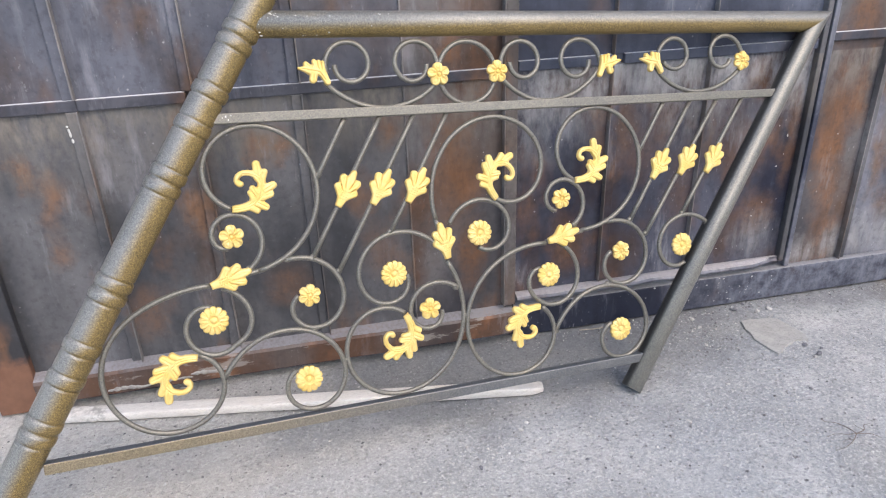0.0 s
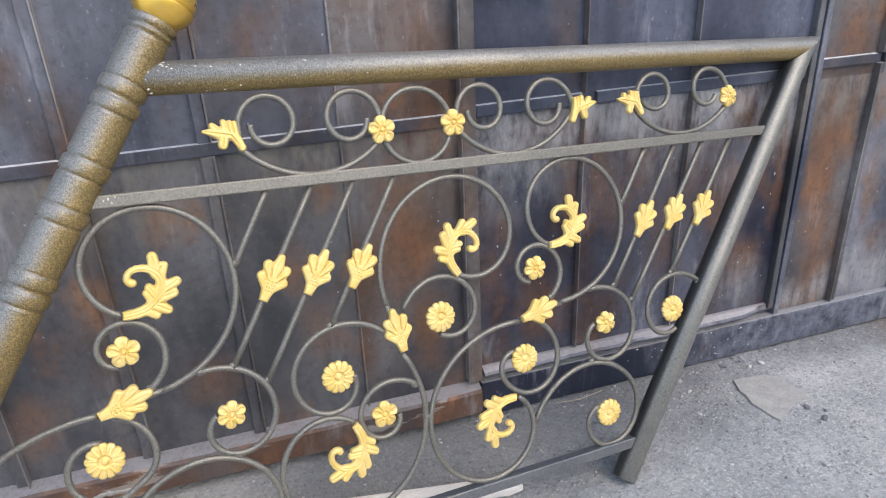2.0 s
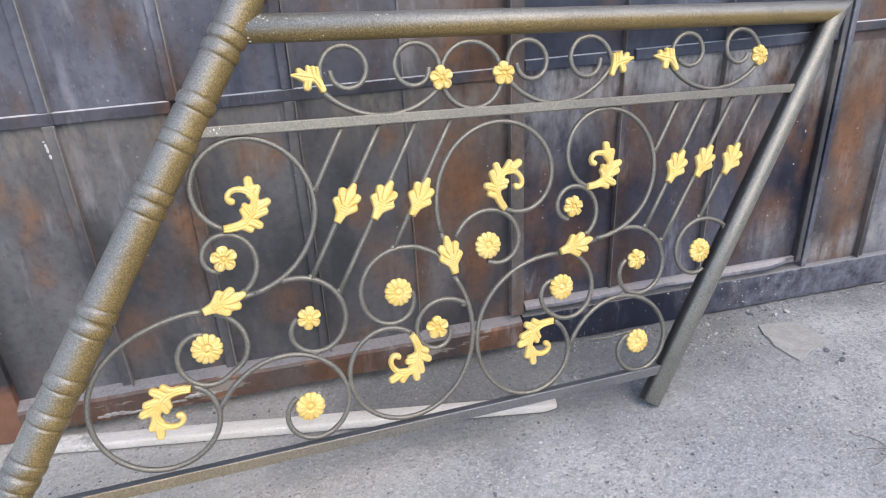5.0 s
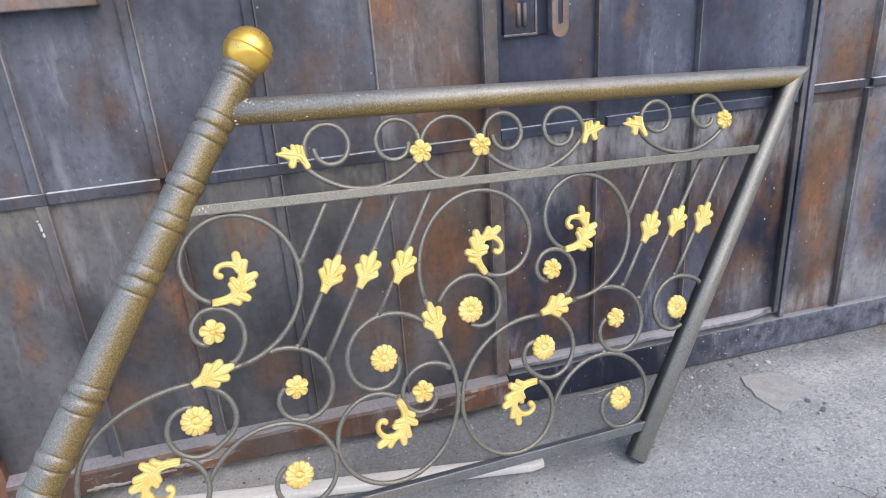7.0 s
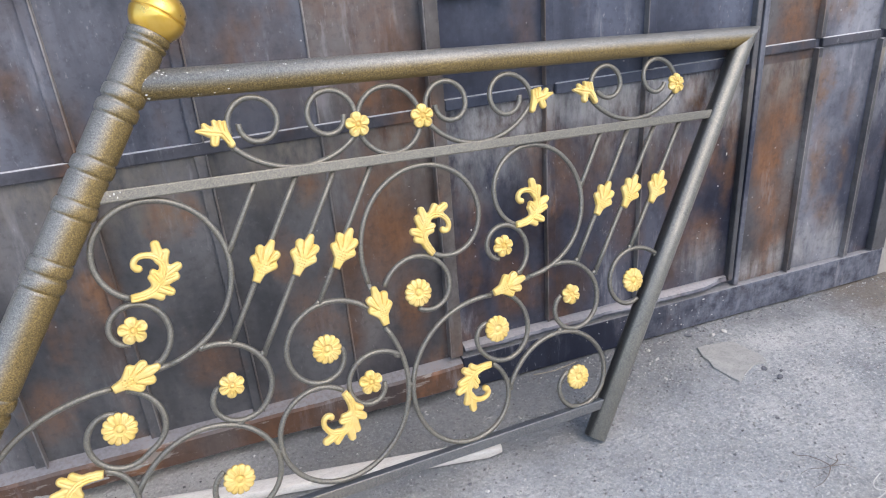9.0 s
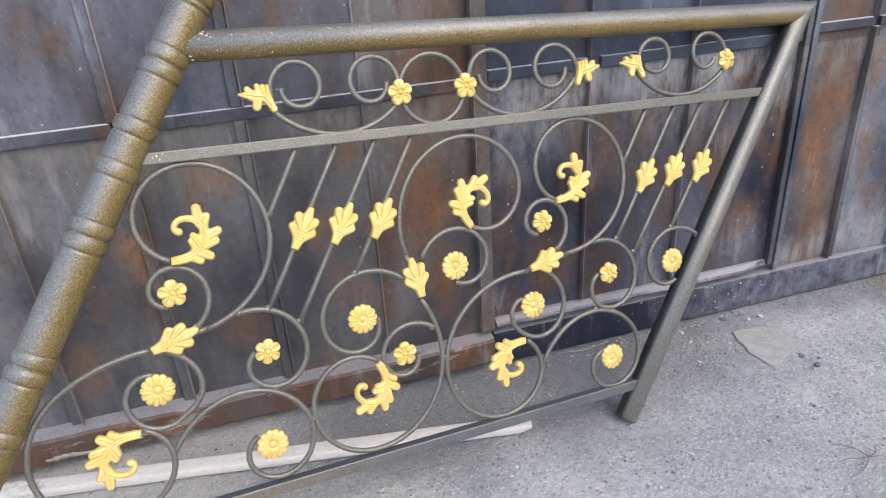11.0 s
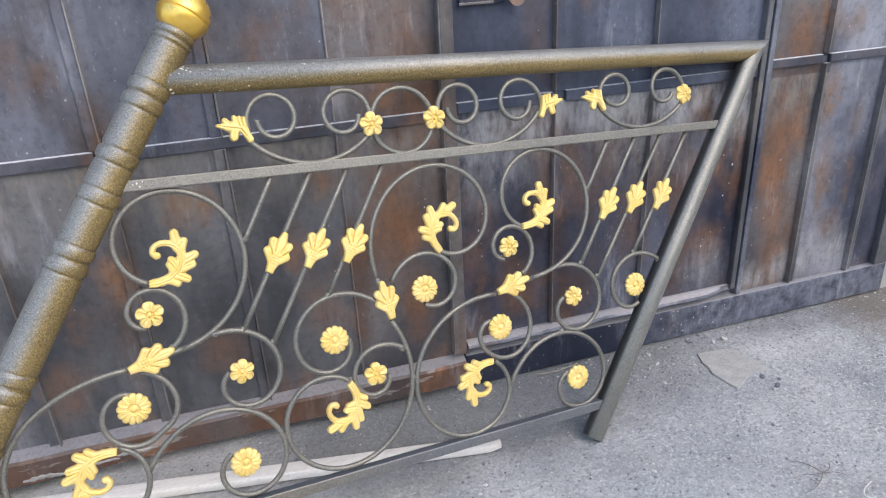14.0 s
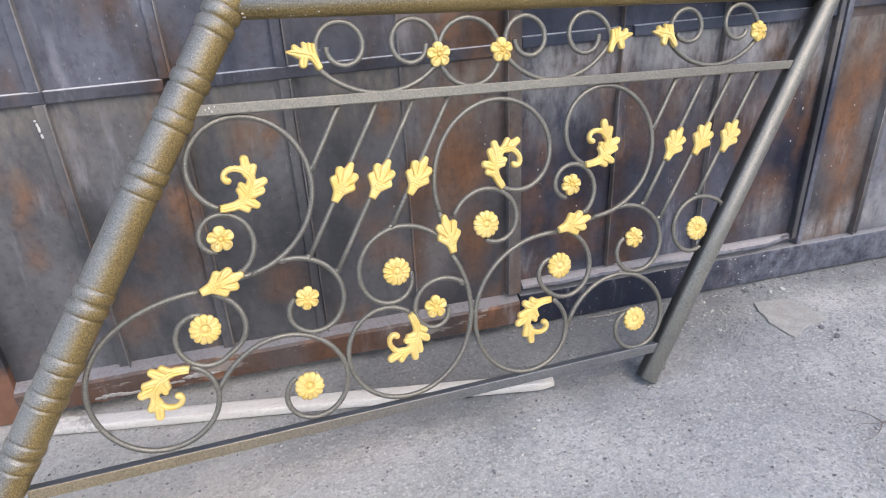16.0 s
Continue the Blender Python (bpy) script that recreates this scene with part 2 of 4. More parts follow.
    nt.links.new(ramp(nt, mix(nt, rusty, cloud, 1.0), (0.3, 0.42), (0.9, 0.8)), b.inputs["Roughness"])
    bump(nt, b, noise_tex(nt, p, 26, 7.0, 0.7), 0.25, 0.004)
    return m


def concrete(name):
    m, nt, b = material(name)
    p = coords(nt)
    wide = noise_tex(nt, p, 2.6, 7.0, 0.62)
    mid = noise_tex(nt, p, 60, 8.0, 0.75)
    grit = noise_tex(nt, p, 150, 4.0, 0.75)
    col = mix(nt, ramp(nt, wide, (0.38, 0.0), (0.62, 1.0)), (0.272, 0.294, 0.314), (0.515, 0.529, 0.537))
    warm = noise_tex(nt, coords(nt, (1.7, 2.3, 1)), 1.0, 5.0, 0.6)
    col = mix(nt, ramp(nt, warm, (0.50, 0.0), (0.66, 0.55)), col, (0.42, 0.408, 0.38))
    col = mix(nt, ramp(nt, mid, (0.38, 0.6), (0.52, 0.0)), col, (0.20, 0.208, 0.22))
    col = mix(nt, ramp(nt, grit, (0.34, 0.60), (0.45, 0.0)), col, (0.15, 0.158, 0.170))
    col = mix(nt, ramp(nt, grit, (0.53, 0.0), (0.66, 0.85)), col, (0.67, 0.68, 0.685))
    lump = node(nt, "ShaderNodeTexVoronoi", Scale=95.0)
    nt.links.new(p, lump.inputs["Vector"])
    pick = nt.nodes.new("ShaderNodeSeparateColor")
    nt.links.new(lump.outputs["Color"], pick.inputs[0])
    bead = mul(nt, ramp(nt, lump.outputs["Distance"], (0.22, 1.0), (0.42, 0.0)), ramp(nt, pick.outputs[0], (0.62, 0.0), (0.66, 1.0)))
    tone = ramp(nt, pick.outputs[1], (0.0, (0.14, 0.14, 0.15)), (0.5, (0.28, 0.29, 0.30)), (1.0, (0.50, 0.505, 0.51)))
    col = mix(nt, mul(nt, bead, 0.6), col, tone)
    # warm pale tone over one side of the yard, reflected sky blue painted opposite
    side = nt.nodes.new("ShaderNodeSeparateXYZ")
    nt.links.new(mix(nt, 0.40, p, node_colour(nt, p, 2.2)), side.inputs[0])
    col = mix(nt, ramp(nt, half(nt, side.outputs[0]), (0.52, 0.50), (0.58, 0.20), (0.66, 0.0)), col, mix(nt, grit, (0.38, 0.365, 0.34), (0.62, 0.60, 0.56)))
    col = mix(nt, ramp(nt, half(nt, side.outputs[0]), (0.57, 0.0), (0.66, 0.35), (0.74, 0.12)), col, mix(nt, grit, (0.24, 0.272, 0.310), (0.49, 0.53, 0.58)))
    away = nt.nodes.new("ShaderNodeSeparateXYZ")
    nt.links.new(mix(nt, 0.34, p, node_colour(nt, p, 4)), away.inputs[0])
    # grime with painted-in shade behind the railing, towards the gate
    grime_shade = mul(nt, ramp(nt, mul(nt, away.outputs[1], 0.5), (0.405, 0.0), (0.465, 0.8), (0.53, 1.0)), ramp(nt, mul(nt, away.outputs[0], 0.5), (0.02, 0.0), (0.12, 1.0), (0.34, 1.0), (0.50, 0.0)))
    # contact shade painted into the ground along the gate foot
    foot_shade = mul(nt, ramp(nt, mul(nt, away.outputs[1], 0.5), (0.475, 0.0), (0.545, 1.0)), ramp(nt, mul(nt, away.outputs[0], 0.5), (0.25, 0.0), (0.35, 1.0)))
    col = mix(nt, mul(nt, foot_shade, 0.72), col, (0.120, 0.130, 0.148))
    earth = mul(nt, ramp(nt, mul(nt, away.outputs[0], 0.5), (0.595, 0.0), (0.66, 1.0)), ramp(nt, mul(nt, away.outputs[1], 0.5), (0.42, 0.0), (0.49, 1.0)))
    col = mix(nt, mul(nt, earth, 0.8), col, mix(nt, grit, (0.11, 0.095, 0.08), (0.24, 0.205, 0.17)))
    col = mix(nt, mul(nt, grime_shade, 0.72), col, mix(nt, grit, (0.090, 0.099, 0.115), (0.185, 0.195, 0.215)))
    nt.links.new(col, b.inputs["Base Color"])
    b.inputs["Roughness"].default_value = 0.92
    bump(nt, b, mix(nt, mul(nt, bead, 0.5), mix(nt, 0.4, mid, grit), 1.0), 1.0, 0.009)
    return m


def plain_rough(name, a, c, scale, rough=0.85, relief=0.3, stretch=(1, 1, 1), depth=0.002, marks=(), mark=(0, 0, 0)):
    """Two tones in clouds with a finer grain over them."""
    m, nt, b = material(name)
    p = coords(nt, stretch, world_space=False)
    cloud = noise_tex(nt, p, scale, 7.0, 0.65)
    grain = noise_tex(nt, p, scale * 9, 4.0, 0.7)
    col = mix(nt, ramp(nt, cloud, (0.33, 0.0), (0.68, 1.0)), a, c)
    col = mix(nt, ramp(nt, grain, (0.34, 0.45), (0.5, 0.0)), col, tuple(0.5 * v for v in a))
    if marks:   # smears of dirt
        flat = coords(nt)
        col = mix(nt, mul(nt, stains(nt, flat, marks), ramp(nt, noise_tex(nt, flat, 75, 4.0), (0.40, 1.0), (0.56, 0.0))), col, mark)
    nt.links.new(col, b.inputs["Base Color"])
    b.inputs["Roughness"].default_value = rough
    bump(nt, b, mix(nt, 0.5, cloud, grain), relief, depth)
    return m


def stones(name):
    m, nt, b = material(name)
    info = nt.nodes.new("ShaderNodeNewGeometry")
    tone = ramp(nt, info.outputs["Random Per Island"], (0.0, (0.10, 0.10, 0.11)), (0.45, (0.26, 0.26, 0.27)), (0.85, (0.40, 0.40, 0.40)), (1.0, (0.58, 0.58, 0.57)))
    nt.links.new(tone, b.inputs["Base Color"])
    b.inputs["Roughness"].default_value = 0.88
    bump(nt, b, noise_tex(nt, coords(nt), 160, 4.0), 0.4, 0.001)
    return m


ENAMEL = hammered_paint("hammered grey-bronze enamel", (0.104, 0.106, 0.102), (0.160, 0.157, 0.142), (0.31, 0.285, 0.225))
# grey upper and gold lower sides painted in, standing for reflected sky and ground
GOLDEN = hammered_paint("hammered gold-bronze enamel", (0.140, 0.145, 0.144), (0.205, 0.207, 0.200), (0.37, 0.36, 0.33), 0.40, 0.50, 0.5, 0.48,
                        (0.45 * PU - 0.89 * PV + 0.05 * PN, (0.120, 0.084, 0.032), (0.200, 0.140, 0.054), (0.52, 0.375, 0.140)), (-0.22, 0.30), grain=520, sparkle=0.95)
# dark side painted in, standing for its shade and the gate's reflection
POST_PAINT = hammered_paint("grey-bronze enamel with a shaded side", (0.020, 0.022, 0.026), (0.032, 0.034, 0.036), (0.075, 0.075, 0.070), 0.35, 0.50, 0.5, 0.3,
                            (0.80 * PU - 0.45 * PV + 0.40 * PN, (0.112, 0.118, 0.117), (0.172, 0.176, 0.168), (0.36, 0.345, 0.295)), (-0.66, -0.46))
# front tinted bronze, thinning along x; the other faces stay blue-black
BAR_PAINT = hammered_paint("blue-black enamel with a bronze front", (0.056, 0.072, 0.096), (0.090, 0.110, 0.138), (0.18, 0.20, 0.225), 0.35, 0.52, 0.5, 0.25,
                           (PN - 0.35 * PV, (0.115, 0.096, 0.066), (0.200, 0.165, 0.112), (0.42, 0.35, 0.22)), (0.1, 0.55), (-0.30, 0.30))
GOLD = gold_paint("gold ornament paint", colour=(0.71, 0.505, 0.150), pale=(0.80, 0.620, 0.265))
BRASS = gold_paint("polished gold ball", gloss=0.30, metal=0.75, colour=(0.82, 0.49, 0.06), pale=(0.88, 0.57, 0.12))
BRASS.node_tree.nodes["Principled BSDF"].inputs["Coat Weight"].default_value = 1.0
BRASS.node_tree.nodes["Principled BSDF"].inputs["Coat Roughness"].default_value = 0.2
LEAF_RUST = ((-0.092, 0.590, 0.045, 0.055, 0.8), (-0.040, 0.582, 0.035, 0.045, 0.9), (-0.567, 0.571, 0.030, 0.040, 0.7), (-0.528, 0.500, 0.030, 0.075, 0.6), (0.129, 0.440, 0.035, 0.070, 0.6),
             (0.205, 0.590, 0.035, 0.050, 0.7), (-0.387, 0.210, 0.045, 0.080, 0.6), (-0.541, 0.390, 0.030, 0.050, 0.5), (0.160, 0.300, 0.050, 0.090, 0.4), (-0.060, 0.240, 0.060, 0.070, 0.45),
             (-0.172, 0.940, 0.045, 0.080, 0.37), (-0.318, 0.885, 0.028, 0.030, 0.31), (0.100, 0.905, 0.060, 0.070, 0.37), (0.165, 0.950, 0.055, 0.080, 0.37))
WICKET_RUST = ((0.644, 0.250, 0.060, 0.090, 0.8), (0.723, 0.505, 0.025, 0.120, 0.5), (0.790, 0.530, 0.040, 0.100, 0.6), (0.897, 0.545, 0.045, 0.080, 0.55), (1.080, 0.500, 0.060, 0.120, 0.55), (1.150, 0.635, 0.060, 0.080, 0.9), (0.960, 0.360, 0.060, 0.120, 0.5), (0.825, 0.470, 0.045, 0.090, 0.45), (1.185, 0.275, 0.070, 0.070, 0.7), (1.262, 0.480, 0.022, 0.160, 0.6), (1.020, 0.520, 0.020, 0.170, 0.6), (0.620, 0.660, 0.080, 0.050, 0.5))
WICKET_CHALK = ((0.83, 0.672, 0.085, 0.060, 0.85), (0.94, 0.668, 0.060, 0.065, 0.75), (1.06, 0.680, 0.050, 0.040, 0.55), (1.22, 0.640, 0.050, 0.050, 0.4), (1.20, 0.20, 0.08, 0.08, 0.5))
LEAF_STEEL = gate_metal("weathered gate sheet", rust_from=0.63, spots=LEAF_RUST, runs=(0.693, 0.19, (0.25, 0.22, 0.185), 0.85))
BROWN_STEEL = gate_metal("rust-brown gate sheet", steel=(0.048, 0.048, 0.058), pale=(0.160, 0.150, 0.154), rust=(0.200, 0.096, 0.048), rust_from=0.50, chalked=((1.36, 0.130, 0.06, 0.05, 0.7), (1.46, 0.145, 0.06, 0.06, 0.7)), spots=((0.348, 0.500, 0.060, 0.190, 0.85), (0.390, 0.260, 0.050, 0.110, 0.8), (0.320, 0.960, 0.060, 0.070, 0.43), (0.385, 0.890, 0.060, 0.090, 0.37), (1.395, 0.450, 0.048, 0.250, 0.85), (1.440, 0.560, 0.040, 0.100, 0.9), (1.410, 0.800, 0.050, 0.070, 0.8)), runs=(0.693, 0.22, (0.23, 0.215, 0.20), 0.8))
WICKET_STEEL = gate_metal("weathered blue wicket sheet", steel=(0.012, 0.015, 0.032), pale=(0.092, 0.100, 0.138), rust=(0.175, 0.088, 0.044), rust_from=0.54, chalk=0.75, spots=WICKET_RUST, chalked=WICKET_CHALK, runs=(0.704, 0.26, (0.40, 0.405, 0.42), 1.0))
LEAF_TOP = gate_metal("weathered slate-blue gate sheet", steel=(0.046, 0.051, 0.070), pale=(0.138, 0.146, 0.182), rust=(0.120, 0.068, 0.042), rust_from=0.55)
WICKET_TOP = gate_metal("faded blue wicket sheet", steel=(0.030, 0.037, 0.064), pale=(0.106, 0.122, 0.172), rust=(0.20, 0.105, 0.055), rust_from=0.60, chalk=0.6)
CHALKY_STEEL = gate_metal("chalky blue-grey sheet", steel=(0.042, 0.049, 0.078), pale=(0.25, 0.262, 0.305), rust=(0.20, 0.115, 0.065), rust_from=0.60, chalk=0.9, spots=((1.535, 0.620, 0.026, 0.100, 0.75), (1.560, 0.400, 0.030, 0.130, 0.65), (1.640, 0.550, 0.030, 0.060, 0.4), (1.610, 0.250, 0.040, 0.060, 0.5)), chalked=((1.55, 0.160, 0.07, 0.08, 0.8), (1.66, 0.170, 0.07, 0.09, 0.8)))
RUSTY_STEEL = gate_metal("rusted gate foot", steel=(0.075, 0.060, 0.060), pale=(0.14, 0.11, 0.10), rust=(0.25, 0.115, 0.058), rust_from=0.42, peel=0.13, dusty=(0.27, 0.265, 0.285))
BROWN_STILE = gate_metal("brown worn stile", steel=(0.075, 0.068, 0.070), pale=(0.20, 0.185, 0.18), rust=(0.20, 0.11, 0.07), rust_from=0.50, chalk=0.8)
STILE_STEEL = gate_metal("gate stile with a rusted foot", steel=(0.034, 0.036, 0.044), pale=(0.072, 0.071, 0.078), rust_from=0.66, foot=0.16)
WORN_STEEL = gate_metal("worn brown lock steel", steel=(0.16, 0.135, 0.13), pale=(0.27, 0.23, 0.22), rust=(0.24, 0.13, 0.08), rust_from=0.45)
NAVY_STEEL = gate_metal("navy black bar", steel=(0.010, 0.014, 0.032), pale=(0.022, 0.028, 0.050), rust=(0.08, 0.05, 0.04), rust_from=0.64, chalk=0.8, dusty=(0.30, 0.305, 0.33), limed=0.98)
# ledge dust on both cross rails extra pale, painting in the sky's light
RAIL_STEEL = gate_metal("cross rail steel", steel=(0.036, 0.038, 0.052), pale=(0.092, 0.094, 0.116), rust_from=0.60, dusty=(0.64, 0.64, 0.68))
BLUE_RAIL = gate_metal("blue cross rail steel", steel=(0.040, 0.050, 0.082), pale=(0.105, 0.120, 0.165), rust_from=0.62, dusty=(0.64, 0.64, 0.68))
EDGE_STEEL = gate_metal("worn bright edge", steel=(0.10, 0.095, 0.10), pale=(0.30, 0.285, 0.285), rust=(0.24, 0.14, 0.09), rust_from=0.52)
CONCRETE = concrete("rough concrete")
GRAVEL = stones("loose grit")
WOOD = plain_rough("bare pale wood", (0.66, 0.63, 0.60), (0.76, 0.74, 0.71), 6.0, 0.75, 0.25, (1.5, 14, 14), marks=((-0.530, 0.02, 0.022, 0.30, 0.9), (-0.575, 0.02, 0.020, 0.30, 0.6)), mark=(0.34, 0.33, 0.31))
FLAKE = plain_rough("thin cement flake", (0.290, 0.297, 0.296), (0.400, 0.402, 0.396), 22.0, 0.9, 0.5)
DARK_STONE = plain_rough("dark stone", (0.10, 0.105, 0.125), (0.20, 0.205, 0.23), 40.0, 0.8, 0.4)
PALE_STONE = plain_rough("pale stone", (0.38, 0.38, 0.38), (0.54, 0.54, 0.53), 40.0, 0.85, 0.4)
TWIG = plain_rough("dry twig", (0.13, 0.11, 0.10), (0.20, 0.17, 0.15), 60.0, 0.85, 0.3)
STRAW = plain_rough("dry straw", (0.34, 0.30, 0.24), (0.46, 0.42, 0.34), 60.0, 0.8, 0.2)
SCRAP = plain_rough("white fibre", (0.54, 0.54, 0.53), (0.66, 0.66, 0.64), 60.0, 0.8, 0.2)
PEEL = plain_rough("old pale paint", (0.30, 0.285, 0.27), (0.46, 0.44, 0.42), 60.0, 0.9, 0.5)
SPLASH = plain_rough("dried pale paint", (0.55, 0.55, 0.54), (0.66, 0.66, 0.64), 90.0, 0.8, 0.2)
PLASTER = plain_rough("grey plaster", (0.34, 0.33, 0.32), (0.44, 0.43, 0.41), 3.0, 0.9, 0.4)


# ---- builders ----
def thing(name, at=(0, 0, 0), **tags):
    ob = new(name)
    ob.location = at
    ob.empty_display_size = 0.05
    return tagged(ob, **tags)


def finish(bm, name, mat, smooth=True):
    me = bpy.data.meshes.new(name)
    bm.to_mesh(me)
    bm.free()
    me.materials.append(mat)
    for poly in me.polygons:
        poly.use_smooth = smooth
    return me


def part(name, bm, mat, parent, label="", smooth=True):
    me = bm if isinstance(bm, bpy.types.Mesh) else finish(bm, name, mat, smooth)
    ob = new(name, me)
    ob.parent = parent
    if label:
        ob["label"] = label
    return ob


def solid(name, bm, mat, smooth=True, **tags):
    return tagged(new(name, finish(bm, name, mat, smooth)), **tags)


def box(bm, lo, hi, edge=0.0, turn=None):
    """A box with its edges rounded off."""
    mid = [(a + b) / 2 for a, b in zip(lo, hi)]
    m = Matrix.Translation(mid) @ (turn or Matrix()) @ Matrix.Diagonal((*[b - a for a, b in zip(lo, hi)], 1))
    made = bmesh.ops.create_cube(bm, size=1, matrix=m)["verts"]
    if edge:
        lines = list({l for v in made for l in v.link_edges})
        bmesh.ops.bevel(bm, geom=lines, offset=edge, segments=2, affect="EDGES", profile=0.5)
    return bm


def lathe(bm, profile, segments=40):
    """Turns (height, radius) rows about z."""
    rings = []
    for h, rad in profile:
        rings.append([bm.verts.new((rad * math.cos(2 * math.pi * i / segments), rad * math.sin(2 * math.pi * i / segments), h)) for i in range(segments)])
    for a, b in zip(rings, rings[1:]):
        for i in range(segments):
            j = (i + 1) % segments
            bm.faces.new((a[i], a[j], b[j], b[i]))
    bm.faces.new(list(reversed(rings[0])))
    bm.faces.new(rings[-1])
    return bm


def sweep(bm, line, radius, sides=10):
    """A rod along a line that lies in the plane of the panel; radius may be a function of the way along it."""
    rings, last = [], len(line) - 1
    for i, p in enumerate(line):
        t = (line[min(i + 1, last)] - line[max(i - 1, 0)]).normalized()
        side = Vector((-t.y, t.x, 0))
        rad = radius(i / last) if callable(radius) else radius
        rings.append([bm.verts.new(p + rad * (math.cos(2 * math.pi * k / sides) * side + math.sin(2 * math.pi * k / sides) * Vector((0, 0, 1)))) for k in range(sides)])
    for a, b in zip(rings, rings[1:]):
        for k in range(sides):
            j = (k + 1) % sides
            bm.faces.new((a[k], b[k], b[j], a[j]))
    bm.faces.new(rings[0])
    bm.faces.new(list(reversed(rings[-1])))
    return bm


def bent_line(points, steps):
    """A smooth line through a few places."""
    out = []
    for i in range(len(points) - 1):
        p0, p1, p2, p3 = (Vector(points[max(0, min(len(points) - 1, i + d))]) for d in (-1, 0, 1, 2))
        for k in range(steps):
            t = k / steps
            out.append(0.5 * (2 * p1 + (p2 - p0) * t + (2 * p0 - 5 * p1 + 4 * p2 - p3) * t * t + (3 * p1 - p0 - 3 * p2 + p3) * t ** 3))
    out.append(Vector(points[-1]))
    return out


# ---- setting ----
GATE_Y = 1.346


def ground_height(x, y):
    return 0.0035 * noise.noise((x * 3, y * 3, 0)) + 0.002 * noise.noise((x * 13, y * 13, 4)) - 0.003


def ground():
    """One sheet to the horizon, fine and rough where the railing stands."""
    xs = [-400, -40, -8, -3, -1.6, -1.1] + [-0.95 + 0.0050 * i for i in range(581)] + [2.1, 2.6, 4, 9, 40, 400]
    ys = [-400, -40, -8, -2, -0.4, 0.0, 0.3] + [0.50 + 0.0050 * i for i in range(171)] + [1.5, 2.2, 3.5, 9, 40, 400]
    verts = []
    for y in ys:
        for x in xs:
            if -1.2 < x < 2.2 and 0.2 < y < 1.6:
                lump = 0.0014 * noise.noise((x * 75, y * 75, 2)) + 0.0016 * noise.noise((x * 140, y * 140, 7))
                z = ground_height(x, y) + lump - 0.0010 * max(0.0, noise.noise((x * 48, y * 48, 11)) - 0.22)
            else:
                z = -0.003
            verts.append((x, y, z))
    n = len(xs)
    faces = [(r * n + c, r * n + c + 1, r * n + n + c + 1, r * n + n + c) for r in range(len(ys) - 1) for c in range(n - 1)]
    me = bpy.data.meshes.new("ground")
    me.from_pydata(verts, [], faces)
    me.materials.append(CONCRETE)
    for poly in me.polygons:
        poly.use_smooth = True
    tagged(new("ground", me), label="rough grey concrete yard with loose grit", category="ground", kind="structure")


ground()

# ---- the gate ----
FACE = GATE_Y            # front of the bars
SHEET = GATE_Y + 0.016   # front of the sheets behind them
TOP = 2.15


def slab(name, x0, x1, z0, z1, y0, y1, mat, parent, edge=0.0025, label=""):
    bm = bmesh.new()
    box(bm, (x0, y0, z0), (x1, y1, z1), edge)
    return part(name, bm, mat, parent, label, smooth=False)


def sheet(x0, x1, z0, z1, mat, parent, y=None):
    """A pressed steel sheet, a little buckled."""
    bm = bmesh.new()
    y = SHEET if y is None else y
    nx, nz = max(4, int((x1 - x0) / 0.02)), max(4, int((z1 - z0) / 0.03))
    def at(i, k, back):
        u, v = i / nx, k / nz
        x, z = x0 + u * (x1 - x0), z0 + v * (z1 - z0)
        sag = math.sin(math.pi * u) * math.sin(math.pi * v)
        return bm.verts.new((x, y + back + 0.004 * sag * noise.noise((x * 4, 3, z * 3)) * 1.6, z))
    for back, flip in ((0.0, False), (0.003, True)):
        g = [[at(i, k, back) for i in range(nx + 1)] for k in range(nz + 1)]
        for a, b in zip(g, g[1:]):
            for i in range(nx):
                q = (a[i], a[i + 1], b[i + 1], b[i])
                bm.faces.new(tuple(reversed(q)) if flip else q)
    return part("sheet", bm, mat, parent)


def rib(x, z0, z1, mat, parent, wide=0.022, bright=1):
    """An angle bar on the sheet: a flat flange and a thin worn leg on the side named by bright."""
    bar = slab("rib", x - wide / 2, x + wide / 2, z0, z1, FACE + 0.006, SHEET + 0.002, mat, parent)
    leg = x + bright * (wide / 2 + 0.0012)
    slab("rib_edge", leg - 0.0014, leg + 0.0014, z0, z1, FACE - 0.001, SHEET + 0.002, EDGE_STEEL, bar, 0.0008, "thin worn bright leg")


leaf = thing("gate_leaf", (0, GATE_Y, 0), label="old dark sheet-steel gate leaf with rust patches and a rusty foot", category="gate")
leaf.location = (0, 0, 0)
RAIL_LO, RAIL_HI = 0.692, 0.716
sheet_edges = [(-0.664, -0.436), (-0.436, -0.200), (-0.200, 0.012), (0.012, 0.240), (0.240, 0.485)]
for (x0, x1), mat in zip(sheet_edges, (LEAF_STEEL, LEAF_STEEL, LEAF_STEEL, LEAF_STEEL, BROWN_STEEL)):
    sheet(x0, x1, 0.085, 0.704, mat, leaf)
    sheet(x0, x1, 0.704, TOP - 0.03, LEAF_TOP if mat is LEAF_STEEL else mat, leaf)
slab("stile", -0.757, -0.664, 0.002, TOP, FACE - 0.004, FACE + 0.045, STILE_STEEL, leaf, 0.0025, "stile with a rust-red foot")
inner_stile = slab("stile", 0.473, 0.502, 0.105, TOP, FACE - 0.006, FACE + 0.040, BROWN_STILE, leaf)
slab("stile_edge", 0.4700, 0.4728, 0.105, TOP, FACE - 0.0075, FACE + 0.020, EDGE_STEEL, inner_stile, 0.0008, "worn bright edge of the stile")
